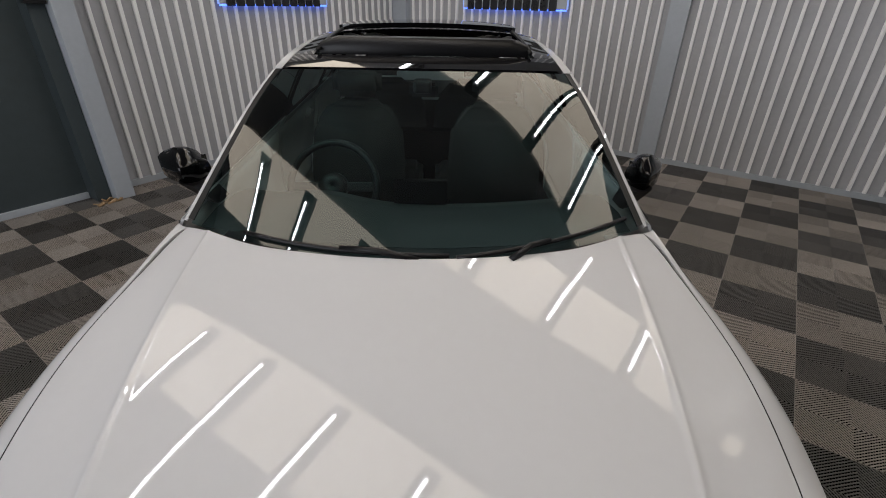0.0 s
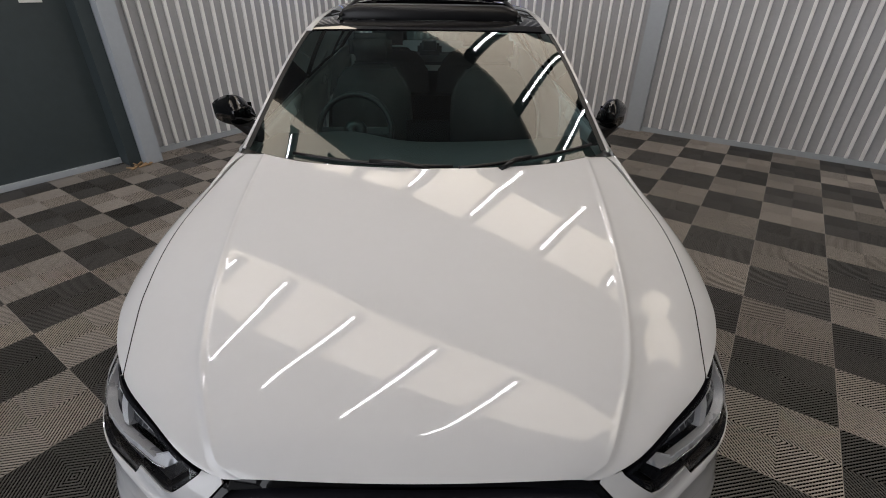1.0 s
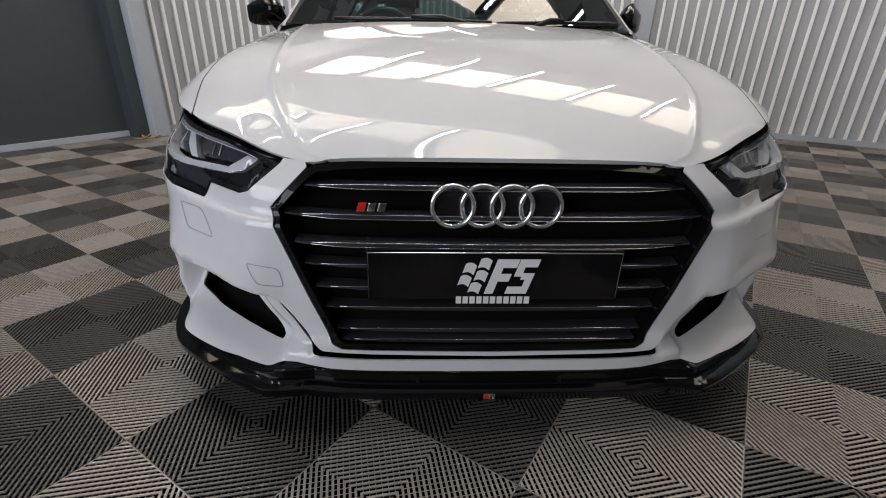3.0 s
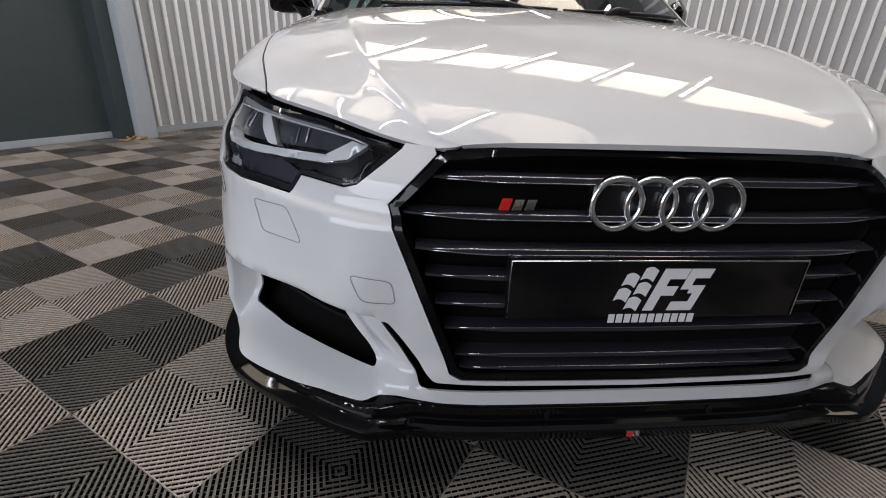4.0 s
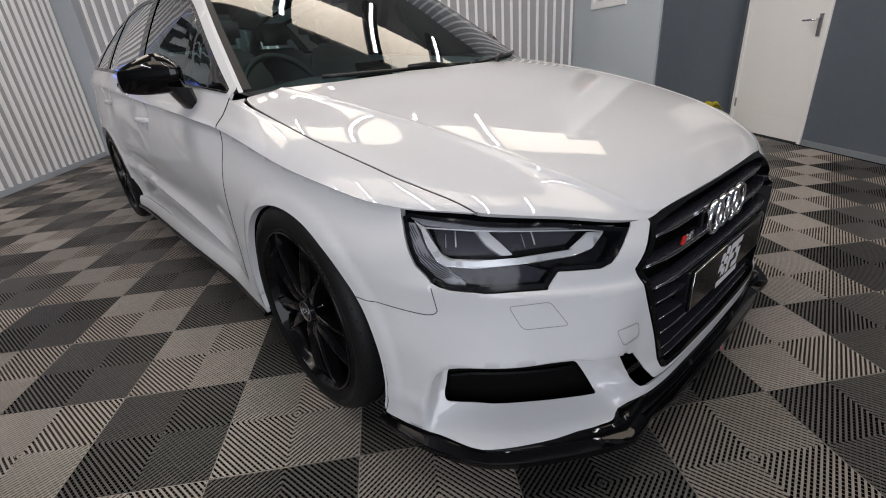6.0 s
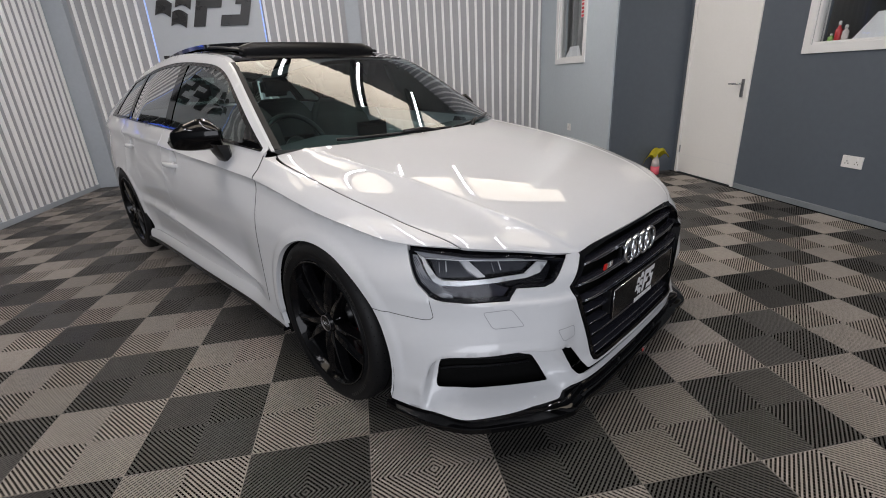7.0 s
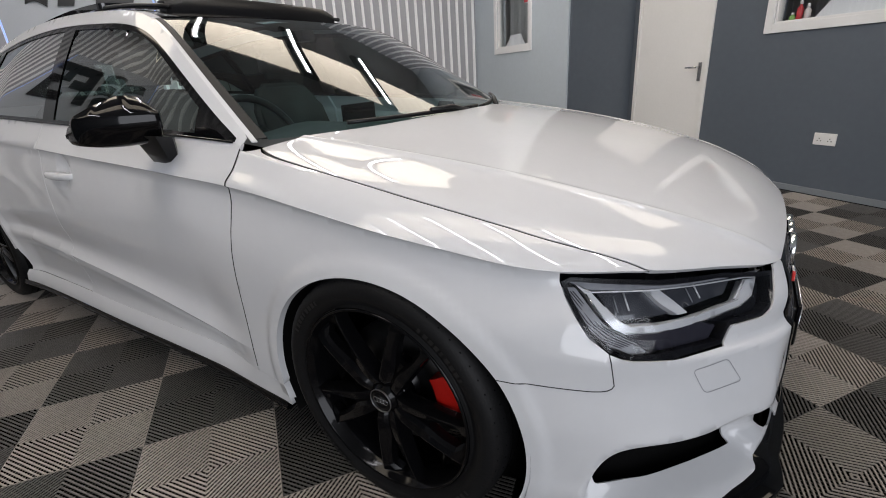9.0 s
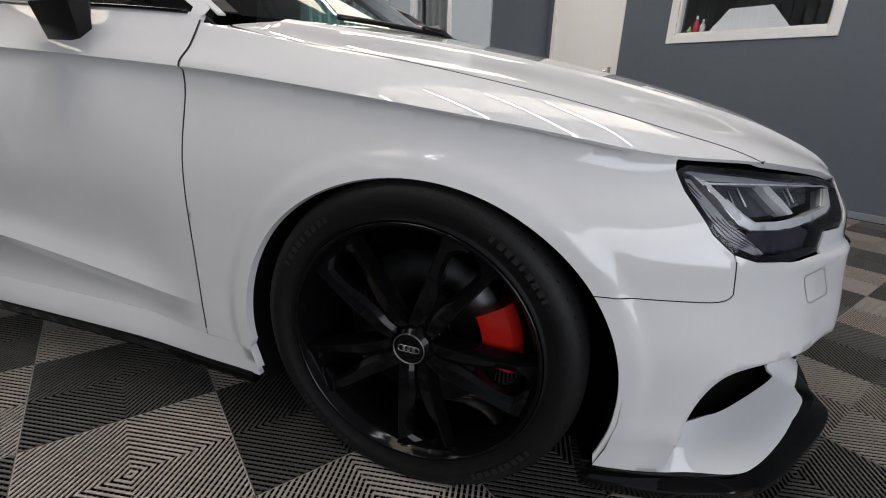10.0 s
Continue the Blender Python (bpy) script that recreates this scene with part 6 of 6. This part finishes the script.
def curtain():
    bm = bmesh.new()
    loft_into(bm, [[(x, Y_PALE - 0.215 + 0.012 * math.sin(x * 75) + 0.004 * math.sin(x * 31), z) for x in np.linspace(3.70, 4.60, 90)] for z in (1.0, 1.5, 2.0, 2.5)], False, False)
    bmesh.ops.solidify(bm, geom=list(bm.faces), thickness=0.003)
    c = part("curtain", bm, CURTAIN, smooth=True)
    c.matrix_basis = ROOM
    tagged(c, "grey pleated curtain hanging behind the small window", "curtain")


CURTAIN = mat("grey_curtain_cloth", (0.5, 0.52, 0.53), 0.85, vary=0.08, scale=8, bump=0.3, bump_scale=300)
curtain()


def socket(x, y, z, w, gangs, label):
    e = empty("wall_socket", ROOM @ pose(x, y, z))
    tagged(e, label, "socket")
    box("face_plate", -w / 2, w / 2, 0, 0.010, -0.043, 0.043, SOCKET_WHITE, e, 0.003)
    for g in range(gangs):
        gx = (g - (gangs - 1) / 2) * 0.07
        box("switch_rocker", gx - 0.008, gx + 0.008, 0.009, 0.014, 0.014, 0.032, SOCKET_WHITE, e, 0.001)
        for dx, dz in ((-0.011, -0.012), (0.011, -0.012), (0, 0.004)):
            box("pin_slot", gx + dx - 0.003, gx + dx + 0.003, 0.0098, 0.0106, dz - 0.004, dz + 0.004, BLACK_SATIN, e)


socket(1.065, Y_SLATE, 0.415, 0.148, 2, "white double wall socket on the slate wall")
socket(4.08, Y_PALE, 0.45, 0.088, 1, "white single wall socket on the pale wall")


def spray_bottle():
    e = empty("spray_bottle", ROOM @ pose(2.93, -5.27, 0))
    tagged(e, "pink cleaning spray bottle with a yellow cloth draped over it", "bottle")
    revolve("bottle_body", [(0.0, 0.0005), (0.0, 0.044), (0.01, 0.048), (0.09, 0.046), (0.092, 0.0005)], PINK, e, 24, "Z", "pink liquid in the lower half")
    revolve("bottle_neck", [(0.092, 0.0005), (0.092, 0.046), (0.15, 0.036), (0.20, 0.018), (0.23, 0.016), (0.23, 0.0005)], CLEAR_PLASTIC, e, 24, "Z", "milky upper half")
    bm = bmesh.new()
    n = 15
    rings = []
    for i in range(n):
        t = i / (n - 1) - 0.5
        ring = []
        for j in range(9):
            q = j / 8 - 0.5
            ring.append((t * 0.26, q * 0.16 + 0.01 * math.sin(9 * t), 0.295 - 0.10 * abs(t) ** 1.2 * 1.6 - 0.32 * q * q - 0.12 * t + 0.010 * math.sin(14 * t + 5 * q)))
        rings.append(ring)
    vr = loft_into(bm, rings, False, False)
    bmesh.ops.solidify(bm, geom=list(bm.faces), thickness=0.012)
    part("cloth", bm, YELLOW, e, "rumpled yellow cloth", smooth=True)


spray_bottle()


def wall_sign(m, label):
    s = empty("wall_sign", m)
    tagged(s, label, "sign", "lit company signs")
    box("sign_board", -0.66, 0.66, -0.052, -0.030, 1.47, 2.62, SIGN_BOARD, s, 0.003, "pale grey sign board")
    bm = bmesh.new()
    box_into(bm, -0.66, 0.66, -0.050, -0.034, 1.452, 1.466)
    part("led_strip", bm, BLUE_LED, s, "blue LED strip along the lower edge")
    for sx in (-1, 1):
        bm = bmesh.new()
        box_into(bm, min(sx * 0.662, sx * 0.674), max(sx * 0.662, sx * 0.674), -0.050, -0.034, 1.47, 2.62)
        part("led_edge", bm, BLUE_EDGE, s, "pale blue lit edge")
    logo(s, 1.22, Matrix.Translation((-0.02, -0.052, 1.855)), SIGN_BLACK, 0.02, 0.22)


BLUE_EDGE = mat("pale_blue_edge", (0.3, 0.45, 0.9), 0.4, emit=((0.35, 0.5, 1.0), 0.6))
wall_sign(ROOM @ pose(X_FAR, -0.33, 0, 0, 0, -90), "black company mark on a grey board with blue lit edge")
wall_sign(ROOM @ pose(3.16, Y_STRIPE, 0, 0, 0, 0), "black company mark on a grey board with blue lit edge")

# small box on the dark jamb, and swept debris at its foot
b = box("junction_box", 0.96, 1.09, Y_DARK - 0.24, Y_DARK - 0.172, 1.46, 1.66, BLACK_SATIN, None, 0.004)
b.matrix_basis = ROOM
tagged(b, "black switch box on the shutter jamb", "switch box")
bm = bmesh.new()
random.seed(5)
for k in range(14):
    c = pose(1.03 + random.uniform(-0.09, 0.09), Y_DARK - 0.24 + random.uniform(-0.05, 0.05), 0.008, random.uniform(0, 40), random.uniform(0, 40), random.uniform(0, 180))
    box_into(bm, -0.03, 0.03, -0.012, 0.012, -0.005, 0.006, c)
d = part("wood_scraps", bm, mat("scrap_wood", (0.36, 0.24, 0.13), 0.7, vary=0.2, scale=20))
d.matrix_basis = ROOM
tagged(d, "small heap of light wood scraps on the floor", "debris", kind="stuff")

# white plate on the shutter wall
w = empty("wall_plate", ROOM @ pose(0.768, Y_DARK, 1.36, 0, 0, 180))
tagged(w, "white plastic switch plate on the dark shutter wall", "switch")
box("face_plate", -0.073, 0.073, 0.0, 0.010, -0.043, 0.043, SOCKET_WHITE, w, 0.003)
for gx in (-0.035, 0.035):
    box("switch_rocker", gx - 0.012, gx + 0.012, 0.009, 0.015, -0.018, 0.018, SOCKET_WHITE, w, 0.001)
